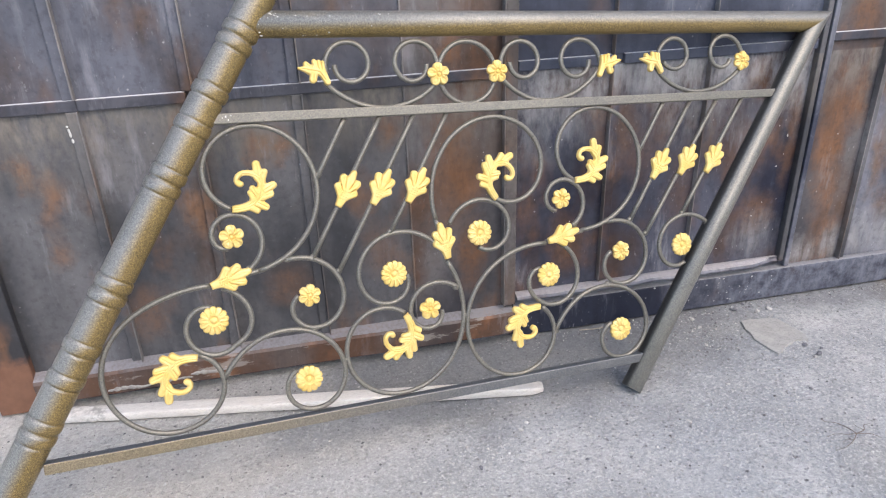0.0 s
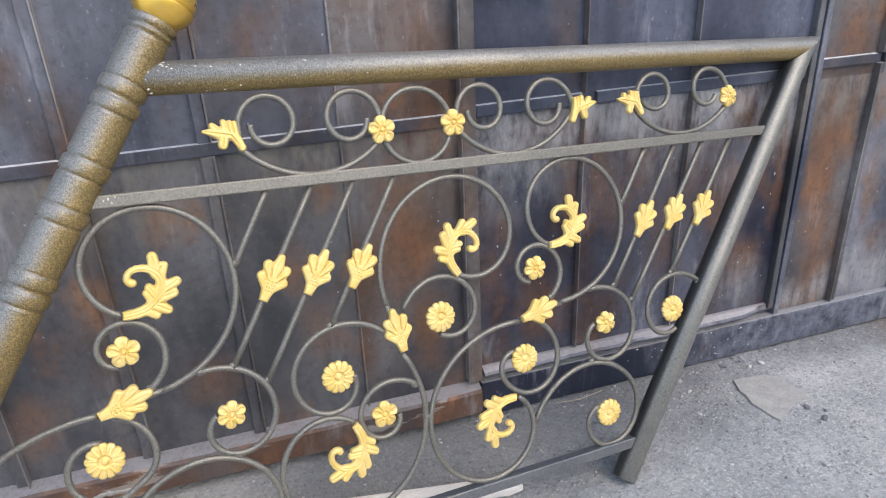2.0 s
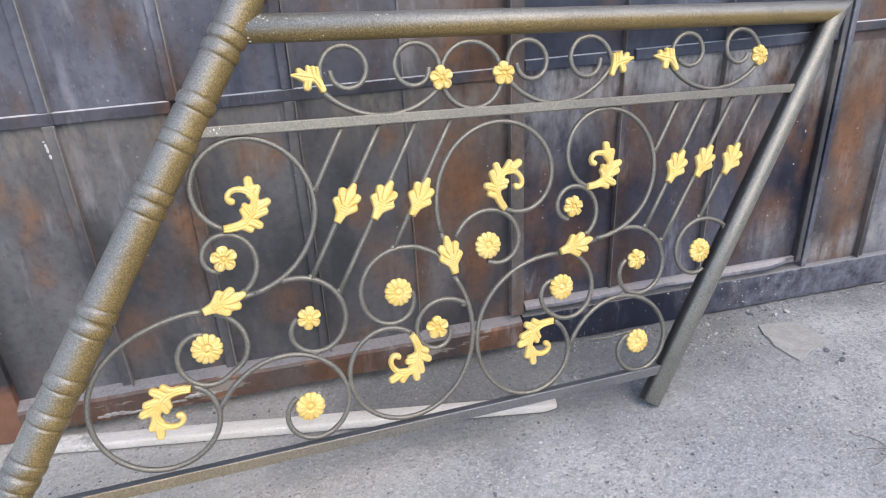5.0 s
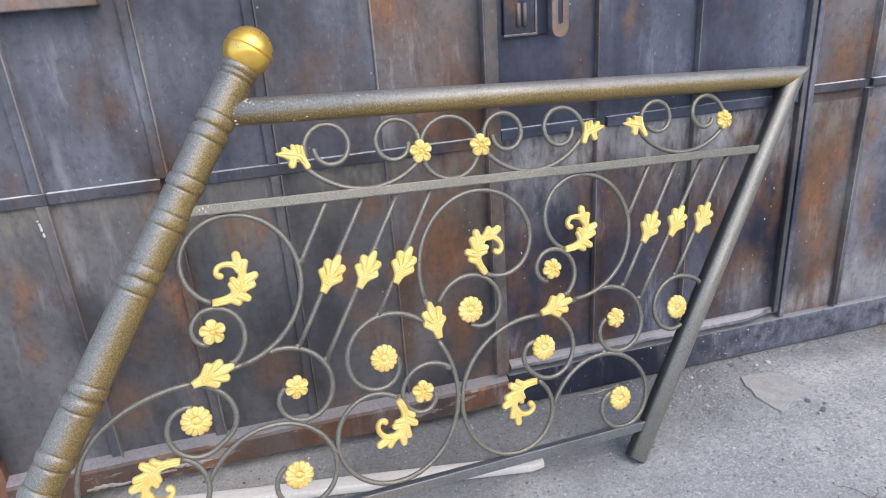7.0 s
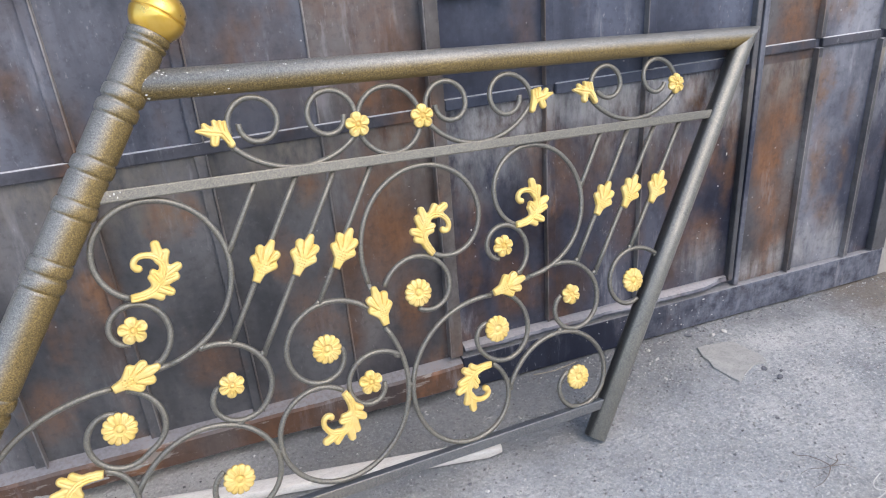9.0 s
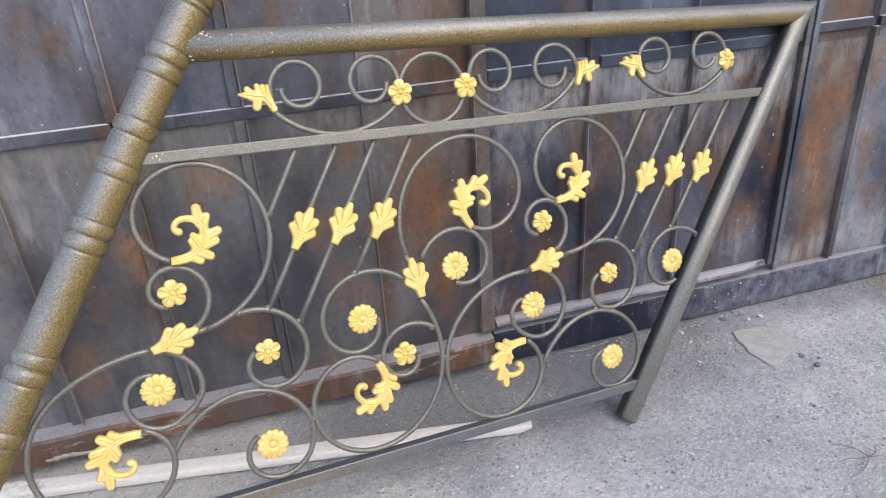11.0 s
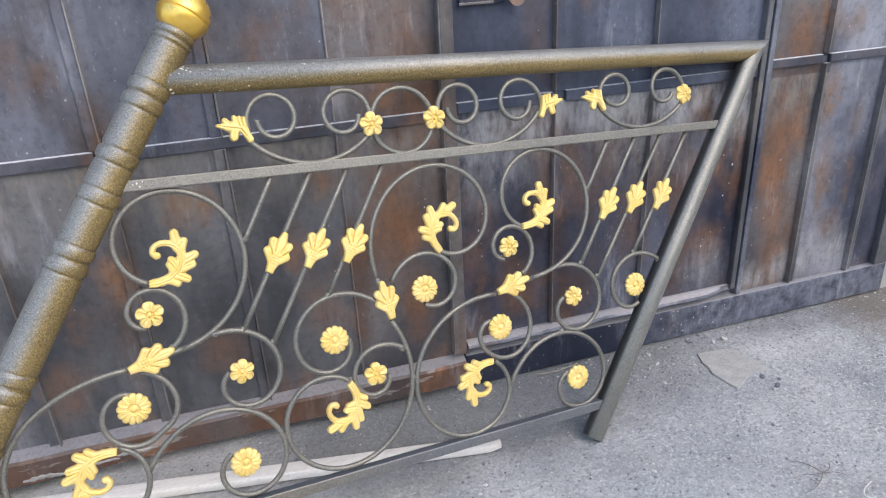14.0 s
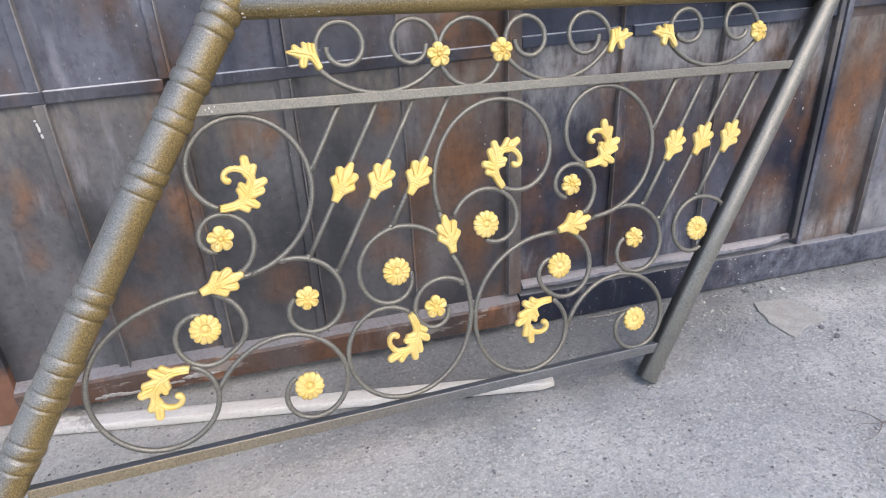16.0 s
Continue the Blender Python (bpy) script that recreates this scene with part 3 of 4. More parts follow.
for x in (-0.438, -0.210, 0.008):
    rib(x, 0.085, RAIL_LO, LEAF_STEEL, leaf)
    rib(x, RAIL_HI, TOP - 0.03, LEAF_TOP, leaf)
slab("seam", 0.2405, 0.2445, 0.085, RAIL_LO, FACE + 0.010, SHEET + 0.002, EDGE_STEEL, leaf, 0.0015)
slab("seam", 0.2405, 0.2445, RAIL_HI, TOP - 0.03, FACE + 0.010, SHEET + 0.002, EDGE_STEEL, leaf, 0.0015)
for x0, x1 in ((-0.664, -0.424), (-0.424, -0.214), (-0.190, 0.472)):
    slab("cross_rail", x0, x1, RAIL_LO, RAIL_HI, SHEET - 0.011, SHEET + 0.002, RAIL_STEEL, leaf)
slab("top_bar", -0.757, 0.502, TOP, TOP + 0.05, FACE - 0.004, FACE + 0.045, LEAF_STEEL, leaf)
bm = bmesh.new()
rows = []
for i in range(81):
    x = -0.664 + 1.161 * i / 80
    dent = 0.0022 * noise.noise((x * 11, 4, 0)) + 0.0010 * noise.noise((x * 47, 9, 0))
    rows.append([bm.verts.new((x, FACE + y, z + 0.4 * dent)) for y, z in ((0.030, 0.026), (dent - 0.016, 0.026), (dent - 0.017, 0.080), (dent - 0.013, 0.087), (0.000, 0.092), (0.020, 0.098), (0.030, 0.098))])
for a, b in zip(rows, rows[1:]):
    for k in range(7):
        j = (k + 1) % 7
        bm.faces.new((a[k], b[k], b[j], a[j]))
bm.faces.new(list(reversed(rows[0])))
bm.faces.new(rows[-1])
bmesh.ops.recalc_face_normals(bm, faces=bm.faces)
part("foot_rail", bm, RUSTY_STEEL, leaf, "rusted foot rail with a dusty sloping top", smooth=False)
# dark strip added in the shaded gap under the foot rail, blocking light
slab("gap_strip", -0.664, 0.4985, 0.002, 0.030, FACE + 0.016, FACE + 0.028, NAVY_STEEL, leaf, 0.002)



def peeled(x0, x1, z, tall, seed):
    """A ragged strip of old pale paint left on the foot rail."""
    bm = bmesh.new()
    n = 48
    rows = []
    for i in range(n + 1):
        s = i / n
        x = x0 + (x1 - x0) * s
        half = tall * (0.25 + 0.75 * math.sin(math.pi * s) ** 0.5) * (0.55 + 0.9 * abs(noise.noise((x * 60, seed, 0)))) * 0.5
        mid = z + 0.35 * tall * noise.noise((x * 22, seed, 5))
        rows.append([bm.verts.new(q) for q in ((x, FACE - 0.0155, mid - half), (x, FACE - 0.0172, mid - 0.8 * half), (x, FACE - 0.0172, mid + 0.8 * half), (x, FACE - 0.0155, mid + half))])
    for a, b in zip(rows, rows[1:]):
        for k in range(3):
            bm.faces.new((a[k], b[k], b[k + 1], a[k + 1]))
    bmesh.ops.recalc_face_normals(bm, faces=bm.faces)
    part("peeling_paint", bm, PEEL, leaf, "ragged strip of pale old paint")


bm = bmesh.new()
for x, z, tall in ((-0.4500, 0.656, 0.004), (-0.4490, 0.648, 0.007), (-0.4475, 0.634, 0.005), (-0.4515, 0.664, 0.002)):
    bmesh.ops.create_icosphere(bm, subdivisions=2, radius=0.0026, matrix=Matrix.Translation((x, FACE + 0.006, z)) @ Matrix.Diagonal((1, 0.35, tall / 0.0026, 1)))
part("paint_drip", bm, SPLASH, leaf, "white paint run")
peeled(-0.512, -0.415, 0.0365, 0.015, 3)
peeled(-0.412, -0.318, 0.0400, 0.011, 8)
peeled(-0.322, -0.236, 0.0475, 0.015, 14)

# wicket door with its frame, hinged beside the leaf
wicket = thing("wicket_door", label="dark blue steel wicket door with chalky drips, closed", category="door")
WX0, WX1 = 0.506, 1.299
for x0, x1 in ((WX0, 0.736), (0.736, 1.000), (1.000, 1.285)):
    sheet(x0, x1, 0.128, 0.712, WICKET_STEEL, wicket)
    sheet(x0, x1, 0.712, TOP - 0.03, WICKET_TOP, wicket)
for x in (0.750, 1.004):
    rib(x, 0.135, 0.703, WICKET_STEEL, wicket, 0.024, -1)
    rib(x, 0.727, TOP - 0.03, WICKET_TOP, wicket, 0.024, -1)
for x0, x1 in ((WX0, 0.735), (0.765, 1.284)):
    slab("cross_rail", x0, x1, 0.703, 0.727, SHEET - 0.011, SHEET + 0.002, BLUE_RAIL, wicket)
slab("stile", 1.284, WX1, 0.120, TOP - 0.03, FACE - 0.002, FACE + 0.038, LEAF_STEEL, wicket)
bm = bmesh.new()
n = 90
rows = []
for i in range(n + 1):
    x = WX0 + (1.302 - WX0) * i / n
    thin = min(1.0, (1.302 - x) / 0.10)
    front = FACE + 0.006 - 0.018 * thin + 0.006 * noise.noise((x * 14, 2, 0)) + 0.003 * noise.noise((x * 55, 5, 0))
    sag = 0.003 * noise.noise((x * 9, 8, 0))
    rows.append([bm.verts.new(q) for q in ((x, FACE + 0.036, 0.112), (x, front + 0.004, 0.113 + sag), (x, front, 0.119 + sag), (x, front + 0.003, 0.125 + 0.5 * sag), (x, FACE + 0.006, 0.131), (x, FACE + 0.036, 0.131))])
for a, b in zip(rows, rows[1:]):
    for k in range(6):
        j = (k + 1) % 6
        bm.faces.new((a[k], b[k], b[j], a[j]))
bm.faces.new(list(reversed(rows[0])))
bm.faces.new(rows[-1])
bmesh.ops.recalc_face_normals(bm, faces=bm.faces)
part("bottom_lip", bm, CHALKY_STEEL, wicket, "dusty worn bottom lip", smooth=False)
sill = thing("gate_sill", label="dark blue steel foot bar under the gate, splashed with lime", category="sill")
slab("bar", 0.501, 1.850, 0.003, 0.095, FACE - 0.002, FACE + 0.050, NAVY_STEEL, sill, 0.003)

# strips added behind the upright gaps to keep light from leaking through
slab("gap_blocker", 0.486, 0.524, 0.002, TOP, FACE + 0.052, FACE + 0.058, NAVY_STEEL, sill, 0.001)
slab("gap_blocker", 1.284, 1.326, 0.097, TOP, FACE + 0.052, FACE + 0.058, NAVY_STEEL, sill, 0.001)



def whitewash():
    """Drops of whitewash flung over the sill and the foot of the wicket."""
    rng = random.Random(21)
    bm = bmesh.new()
    for _ in range(70):
        x = rng.gauss(1.10, 0.13)
        z = 0.015 + 0.075 * rng.random()
        if not 0.53 < x < 1.28:
            continue
        size = 0.0006 + 0.0016 * rng.random() ** 3
        bmesh.ops.create_icosphere(bm, subdivisions=1, radius=size, matrix=Matrix.Translation((x, FACE - 0.002, z)) @ Matrix.Diagonal((rng.uniform(0.8, 2.2), 0.35, 1, 1)))
    part("paint_splash", bm, SPLASH, sill, "white paint drops")["kind"] = "stuff"


whitewash()


def drops(owner, seed, count, x0, x1, z0, z1):
    """Small splashes of white paint on the sheets."""
    rng = random.Random(seed)
    bm = bmesh.new()
    for _ in range(count):
        size = 0.0008 + 0.0016 * rng.random() ** 2
        at = Matrix.Translation((rng.uniform(x0, x1), SHEET - 0.001, z0 + (z1 - z0) * rng.random()))
        bmesh.ops.create_icosphere(bm, subdivisions=1, radius=size, matrix=at @ Matrix.Diagonal((1, 0.6, rng.uniform(0.8, 2.2), 1)))
    part("paint_splash", bm, SPLASH, owner, "white paint drops")["kind"] = "stuff"


drops(wicket, 4, 34, 1.06, 1.26, 0.16, 0.60)
drops(wicket, 9, 10, 0.54, 0.72, 0.30, 0.62)
drops(leaf, 12, 9, 0.395, 0.440, 0.40, 0.58)

# fixed panel beyond the wicket
fixed = thing("fixed_gate", label="fixed steel gate panel with brown rust and pale drips", category="gate")
for x0, x1, mat in ((1.318, 1.492, BROWN_STEEL), (1.492, 1.700, CHALKY_STEEL), (1.700, 1.800, WICKET_STEEL)):
    sheet(x0, x1, 0.097, 0.727, mat, fixed)
    sheet(x0, x1, 0.727, TOP, mat, fixed)
slab("stile", 1.309, 1.324, 0.097, TOP, FACE + 0.002, FACE + 0.040, CHALKY_STEEL, fixed)
for x in (1.500, 1.708):
    rib(x, 0.097, 0.717, LEAF_STEEL, fixed, 0.020, -1)
    rib(x, 0.741, TOP, LEAF_STEEL, fixed, 0.020, -1)
for x0, x1 in ((1.324, 1.481), (1.503, 1.691), (1.713, 1.800)):
    slab("cross_rail", x0, x1, 0.718, 0.740, SHEET - 0.011, SHEET + 0.002, RAIL_STEEL, fixed)
slab("stile", 1.800, 1.850, 0.097, TOP, FACE - 0.004, FACE + 0.045, LEAF_STEEL, fixed)

bm = bmesh.new()
box(bm, (1.852, GATE_Y + 0.01, -0.01), (4.2, GATE_Y + 0.30, 2.4), 0.004)
solid("wall_east", bm, PLASTER, smooth=False, label="grey plastered gate pier", category="wall", kind="structure")
bm = bmesh.new()
box(bm, (-6, 6.0, -0.01), (8, 6.2, 3.0), 0.01)
solid("wall_north", bm, PLASTER, smooth=False, label="grey plastered wall behind the gate", category="wall", kind="structure")

# walls added out of sight to shape fill light and reflections
for name, lo, hi, what in (("added_wall_west", (-7, 2.2, -0.01), (-0.60, 2.4, 3.0), "plain wall beside the gate, added to shape the light"), ("added_wall_south", (-7, -8.2, -0.01), (4.4, -8.0, 2.6), "plain unseen yard wall, added to shape the light"), ("added_wall_east", (5.2, -8.0, -0.01), (5.4, 1.35, 2.0), "plain unseen yard wall, added to shape the light")):
    bm = bmesh.new()
    box(bm, lo, hi, 0.01)
    solid(name, bm, PLASTER, smooth=False, label=what, category="wall", kind="structure")

# ---- the railing panel ----
FOOT = Vector((0.6925, 1.0568, 0.0153))
PANEL = Matrix.Translation(FOOT) @ Matrix((PU, PV, PN)).transposed().to_4x4()
railing = tagged(new("stair_railing"), label="dark bronze wrought-iron stair railing with gold ornaments, leaning on a gate", category="railing")
railing.matrix_world = PANEL
railing.empty_display_size = 0.05
ROD = 0.0050


def along(bm, a, b):
    """Moves a part built along z from the origin to run from a toward b in the panel."""
    a, b = Vector((*a, 0)), Vector((*b, 0))
    q = (b - a).to_track_quat("Z", "Y").to_matrix().to_4x4()
    bmesh.ops.transform(bm, matrix=Matrix.Translation(a) @ q, verts=bm.verts)
    return bm


def square_bar(name, u0, u1, v, tall, deep, paint):
    bm = bmesh.new()
    box(bm, (u0, v - tall / 2, -deep / 2), (u1, v + tall / 2, deep / 2), 0.0022)
    return part(name, bm, paint, railing, smooth=False)


# newel with its turned beads
NU, NV, NA = -1.0117, 0.4638, radians(58.6)


def newel_at(s):
    return (NU + s * math.cos(NA), NV + s * math.sin(NA))


def newel():
    low, high, rad = -0.655, 0.512, 0.0306
    beads = []
    for s in (0.392, 0.106, -0.109, -0.3835):
        beads += [(s + 0.013, 0.0095), (s - 0.013, 0.0095)]
    for s in (0.2838, 0.2142, -0.2204, -0.2833):
        beads += [(s, 0.0105)]
    beads += [(0.494, 0.006), (0.505, 0.006)]
    rows = []
    steps = 560
    for i in range(steps + 1):
        s = low + (high - low) * i / steps
        extra = 0.0
        for c, half in beads:
            d = abs(s - c)
            if d < half:
                extra = max(extra, 0.0022 * math.sqrt(1 - (d / half) ** 2))
            elif d < half + 0.004:
                extra = min(extra, -0.0028 * math.cos((d - half - 0.002) / 0.004 * math.pi))
        rows.append((s - low, rad + extra))
    bm = lathe(bmesh.new(), rows, 44)
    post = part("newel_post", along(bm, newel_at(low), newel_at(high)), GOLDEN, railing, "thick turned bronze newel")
    bm = bmesh.new()
    r0 = 0.0425
    prof = []
    for i in range(91):
        a = -math.pi / 2 + 0.62 + (math.pi - 0.62) * i / 90
        rad = r0 + (0.0008 if i < 34 else 0.0)          # the lower cup laps a little over the upper
        groove = 0.0030 * math.exp(-((i - 34) / 1.1) ** 2)
        prof.append((rad * math.sin(a), max(rad * math.cos(a) - groove, 0.0004)))
    lathe(bm, prof, 44)
    c = newel_at(0.542)
    part("ball_finial", along(bm, c, newel_at(0.645)), BRASS, post, "shiny gold ball finial with a seam")


newel()
PIPE = 0.0240
PA = radians(57.3)
CORNER = Vector((0.540, 0.8218, 0))
POST_UP = Vector((math.cos(PA), math.sin(PA), 0))


def mitred(name, a, way, length, radius, paint):
    """A pipe from a, cut at the far end on the slant where post and handrail meet."""
    bm = bmesh.new()
    lathe(bm, [(0, radius - 0.002), (0.001, radius), (length * 0.5, radius), (length + 0.09, radius)], 36)
    a = Vector((*a, 0))
    along(bm, a.xy, (a + way).xy)
    half = (Vector((1, 0, 0)) + POST_UP).normalized()
    n = Vector((-half.y, half.x, 0))
    if n.dot(way) < 0:
        n = -n
    bmesh.ops.bisect_plane(bm, geom=bm.verts[:] + bm.edges[:] + bm.faces[:], plane_co=CORNER, plane_no=n, clear_outer=True)
    return part(name, bm, paint, railing)


foot_at = Vector((0.004, -0.010))
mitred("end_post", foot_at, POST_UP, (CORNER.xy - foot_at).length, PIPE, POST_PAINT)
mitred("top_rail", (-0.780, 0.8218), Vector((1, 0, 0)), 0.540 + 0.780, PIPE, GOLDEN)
square_bar("middle_rail", -0.872, 0.430, 0.6577, 0.019, 0.019, ENAMEL)
square_bar("bottom_rail", -1.215, 0.050, 0.0640, 0.021, 0.021, BAR_PAINT)


def scroll(cu, cv, a0, a1, *k, before=0.0, after=0.0):
    """A bent rod: about (cu, cv) from angle a0 to a1 in degrees, its radius a polynomial of the way along; before and after lengthen its ends."""
    n = max(14, int(abs(a1 - a0) / 5))
    line = []
    for i in range(n + 1):
        s = -before + (1 + before + after) * i / n
        a = radians(a0 + (a1 - a0) * s)
        r = sum(c * s ** j for j, c in enumerate(k))
        line.append(Vector((cu + r * math.cos(a), cv + r * math.sin(a), 0)))
    return part("scroll", sweep(bmesh.new(), line, ROD), ENAMEL, railing)


def rod(u0, v0, u1, v1, name="baluster"):
    a, b = Vector((u0, v0, 0)), Vector((u1, v1, 0))
    return part(name, sweep(bmesh.new(), [a.lerp(b, i / 6) for i in range(7)], ROD), ENAMEL, railing)


# lower field, by the newel
scroll(-0.8286, 0.5464, -112, -445, 0.0565, -0.0091, 0.2437, -0.117)
scroll(-0.8593, 0.4398, -64, 256, 0.0681, -0.0553, 0.0062)
scroll(-0.9747, 0.2291, 60, 357, 0.147, -0.4419, 1.5485, -1.5278, 0.2542, 0.0573)
scroll(-0.8799, 0.2586, 73, -237, 0.0783, -0.1956, -0.016, 0.4279, 0.1562, -0.3823, before=0.06, after=0.03)
scroll(-0.7423, 0.1343, 165, -239, 0.1587, -0.2847, 0.2063, -0.0429)
scroll(-0.7228, 0.2971, 111, -220, 0.098, -0.1183, 0.0784, -0.0305)
rod(-0.812, 0.374, -0.901, 0.356, "neck")
# lower field, middle
scroll(-0.2930, 0.5189, -153, -481, 0.1818, -0.2208, 0.0925, 0.0037)
scroll(-0.3424, 0.4012, 165, -123, 0.0871, -0.0927, 0.0444)
scroll(-0.5760, 0.1953, 48, -307, 0.2078, -0.3663, 0.3401, -0.1119)
scroll(-0.5549, 0.3211, 42, 361, 0.114, -0.1235, 0.0217, 0.0205, before=0.03, after=0.05)
scroll(-0.4778, 0.2415, 38, 349, 0.0779, -0.0986, 0.0454, after=0.07)
rod(-0.456, 0.437, -0.433, 0.353, "neck")
# lower field, by the end post
scroll(-0.2717, 0.1722, 71, 404, 0.1995, -0.319, 0.3176, -0.1291)
scroll(-0.2108, 0.2639, 52, -252, 0.0966, -0.0789, -0.2848, 0.3103, 0.3686, -0.3675, before=0.05, after=0.05)
scroll(-0.0328, 0.1281, 168, -220, 0.1597, -0.2505, 0.1644, -0.0396, after=0.07)
scroll(-0.0907, 0.5442, -124, -459, 0.0651, 0.1062, -0.0976, 0.0921)
scroll(-0.1692, 0.4492, -59, 244, 0.064, -0.0339, -0.0087)
scroll(-0.0231, 0.3018, 105, -227, 0.0943, -0.0744, 0.0096)
scroll(0.1406, 0.3087, 35, 296, 0.0978, -0.1036, 0.0416)
rod(-0.116, 0.379, -0.206, 0.364, "neck")
# row under the handrail
scroll(-0.6082, 0.7479, -180, 200, 0.028, 0.0183, 0.0009)
scroll(-0.5310, 0.8165, -142, -46, 0.161, -0.0175)
scroll(-0.4804, 0.7460, -18, 358, 0.0490, -0.0186, -0.004)
scroll(-0.3690, 0.7265, 180, -180, 0.0613)
scroll(-0.2458, 0.7450, -179, 205, 0.0288, 0.0103, 0.0113)
scroll(-0.2162, 0.8090, -134, -28, 0.1200, 0.0530)
scroll(-0.1187, 0.7431, -22, 365, 0.0610, -0.0645, 0.0337)
scroll(0.1370, 0.7520, -157, 200, 0.0393, -0.06, 0.0760)
scroll(0.1590, 0.8258, -128, -29, 0.1270, 0.0655)
scroll(0.2621, 0.7488, -16, 338, 0.0580, -0.0608, 0.028)
# slanting bars
for a in ((-0.626, 0.649, -0.689, 0.538), (-0.556, 0.649, -0.710, 0.385), (-0.487, 0.649, -0.662, 0.352), (-0.418, 0.649, -0.552, 0.419),
          (0.100, 0.649, 0.035, 0.545), (0.173, 0.649, 0.008, 0.390), (0.247, 0.649, 0.048, 0.353), (0.320, 0.649, 0.150, 0.393)):
    rod(*a)


def weld(u, v, size=0.0066):
    """A lump of weld where two rods touch."""
    bm = bmesh.new()
    bmesh.ops.create_icosphere(bm, subdivisions=2, radius=size, matrix=Matrix.Translation((u, v, 0)) @ Matrix.Diagonal((1.15, 0.95, 0.72, 1)))
    for w in bm.verts:
        w.co += 0.0012 * Vector((noise.noise(w.co * 260), noise.noise(w.co * 260 + Vector((9, 0, 0))), noise.noise(w.co * 260 + Vector((0, 9, 0)))))
    return part("weld", bm, ENAMEL, railing)


for u, v in ((-0.758, 0.389), (-0.897, 0.178), (-0.686, 0.545), (-0.662, 0.354), (-0.710, 0.388), (-0.420, 0.290), (-0.189, 0.160), (0.038, 0.551), (0.048, 0.356), (0.008, 0.392), (-0.049, 0.394),
             (0.220, 0.362), (-0.552, 0.421), (-0.404, 0.227), (-0.661, 0.173), (-0.569, 0.274), (-0.720, 0.245), (-0.055, 0.251), (-0.828, 0.380), (-0.136, 0.394), (0.150, 0.394)):
    weld(u, v)


def splash():
    """Small drops of pale paint on the front of the handrail, thickest by the newel."""
    rng = random.Random(3)
    bm = bmesh.new()
    for _ in range(22):
        u = -0.775 + 0.36 * rng.random() ** 3
        a = rng.uniform(-1.2, 0.7)
        c = Vector((u, 0.8218 + PIPE * math.sin(a), PIPE * math.cos(a)))
        size = 0.0006 + 0.0012 * rng.random() ** 2
        bmesh.ops.create_icosphere(bm, subdivisions=1, radius=size, matrix=Matrix.Translation(c) @ Matrix.Diagonal((rng.uniform(0.8, 1.8), 1, 0.8, 1)))
    for u, a, size, wide in ((-0.748, 0.75, 0.0016, 1.6), (-0.741, 0.55, 0.0014, 1.2), (-0.744, 0.95, 0.0012, 2.0), (-0.735, 0.42, 0.0011, 1.4), (-0.752, 0.90, 0.0010, 1.2), (-0.738, 0.70, 0.0011, 1.0), (-0.746, 0.62, 0.0010, 1.8)):
        c = Vector((u, 0.8218 + PIPE * math.sin(a), PIPE * math.cos(a)))
        bmesh.ops.create_icosphere(bm, subdivisions=2, radius=size, matrix=Matrix.Translation(c) @ Matrix.Rotation(-a, 4, "X") @ Matrix.Diagonal((wide, 1.0, 0.22, 1)))
    for u, v, size in ((-0.842, 0.661, 0.0017), (-0.838, 0.655, 0.0013), (-0.848, 0.659, 0.0010), (-0.833, 0.663, 0.0010)):
        bmesh.ops.create_icosphere(bm, subdivisions=2, radius=size, matrix=Matrix.Translation((u, v, 0.0095)) @ Matrix.Diagonal((0.8, 1.3, 0.25, 1)))
    part("paint_splash", bm, SPLASH, railing, "pale paint drops")["kind"] = "stuff"


splash()


# ---- gold ornaments ----
def flower_mesh(petals, radius, deep, button):
    """A stamped flower: rounded petals with a crease each, and a button in the middle."""
    bm = bmesh.new()
    seg, rings = petals * 16, 22
    rows = []
    for i in range(1, rings + 1):
        s = i / rings
        row = []
        for k in range(seg):
            a = 2 * math.pi * k / seg
            c = abs(math.cos(petals * a / 2))          # 1 on a petal's middle, 0 between two
            rim = radius * (1 - deep * (1 - c) ** 1.6)
            r = rim * s
            dish = button * 1.7
            flat = 0.80 if petals > 8 else 0.55
            dome = (0.0046 if petals > 8 else 0.0056) * math.sqrt(max(0.0, 1 - s ** 6)) * (flat + (1 - flat) * math.sin(math.pi * min(1.0, 0.25 + 0.75 * c)))
            if petals > 8:      # a fine groove between each two petals
                cut = 0.0026 * math.exp(-(c / 0.15) ** 2) * min(1.0, max(0.0, (r / dish - 1.0) * 3))
            else:               # a groove between the petals and an oval one within each
                cut = 0.0030 * math.exp(-(c / 0.24) ** 2) * min(1.0, s * 1.4)
                ring = math.hypot((s - 0.66) / 0.20, (1 - c) / 0.07)
                cut += 0.0013 * math.exp(-((ring - 1.0) / 0.40) ** 2)
            h = dome - cut
            if r < button:
                h = 0.0012 + 0.0036 * math.sqrt(max(0.0, 1 - (r / button) ** 2))
            elif r < dish:
                h = 0.0003 + 0.0035 * ((r - button) / (dish - button)) ** 2
            row.append(bm.verts.new((r * math.cos(a), r * math.sin(a), h)))
        rows.append(row)
    rows.append([bm.verts.new((v.co.x, v.co.y, -0.0028)) for v in rows[-1]])
    top = bm.verts.new((0, 0, 0.0048))
    for k in range(seg):
        bm.faces.new((top, rows[0][k], rows[0][(k + 1) % seg]))
    for a, b in zip(rows, rows[1:]):
        for k in range(seg):
            j = (k + 1) % seg
            bm.faces.new((a[k], b[k], b[j], a[j]))
    bm.faces.new(list(reversed(rows[-1])))
    return finish(bm, "flower", GOLD)


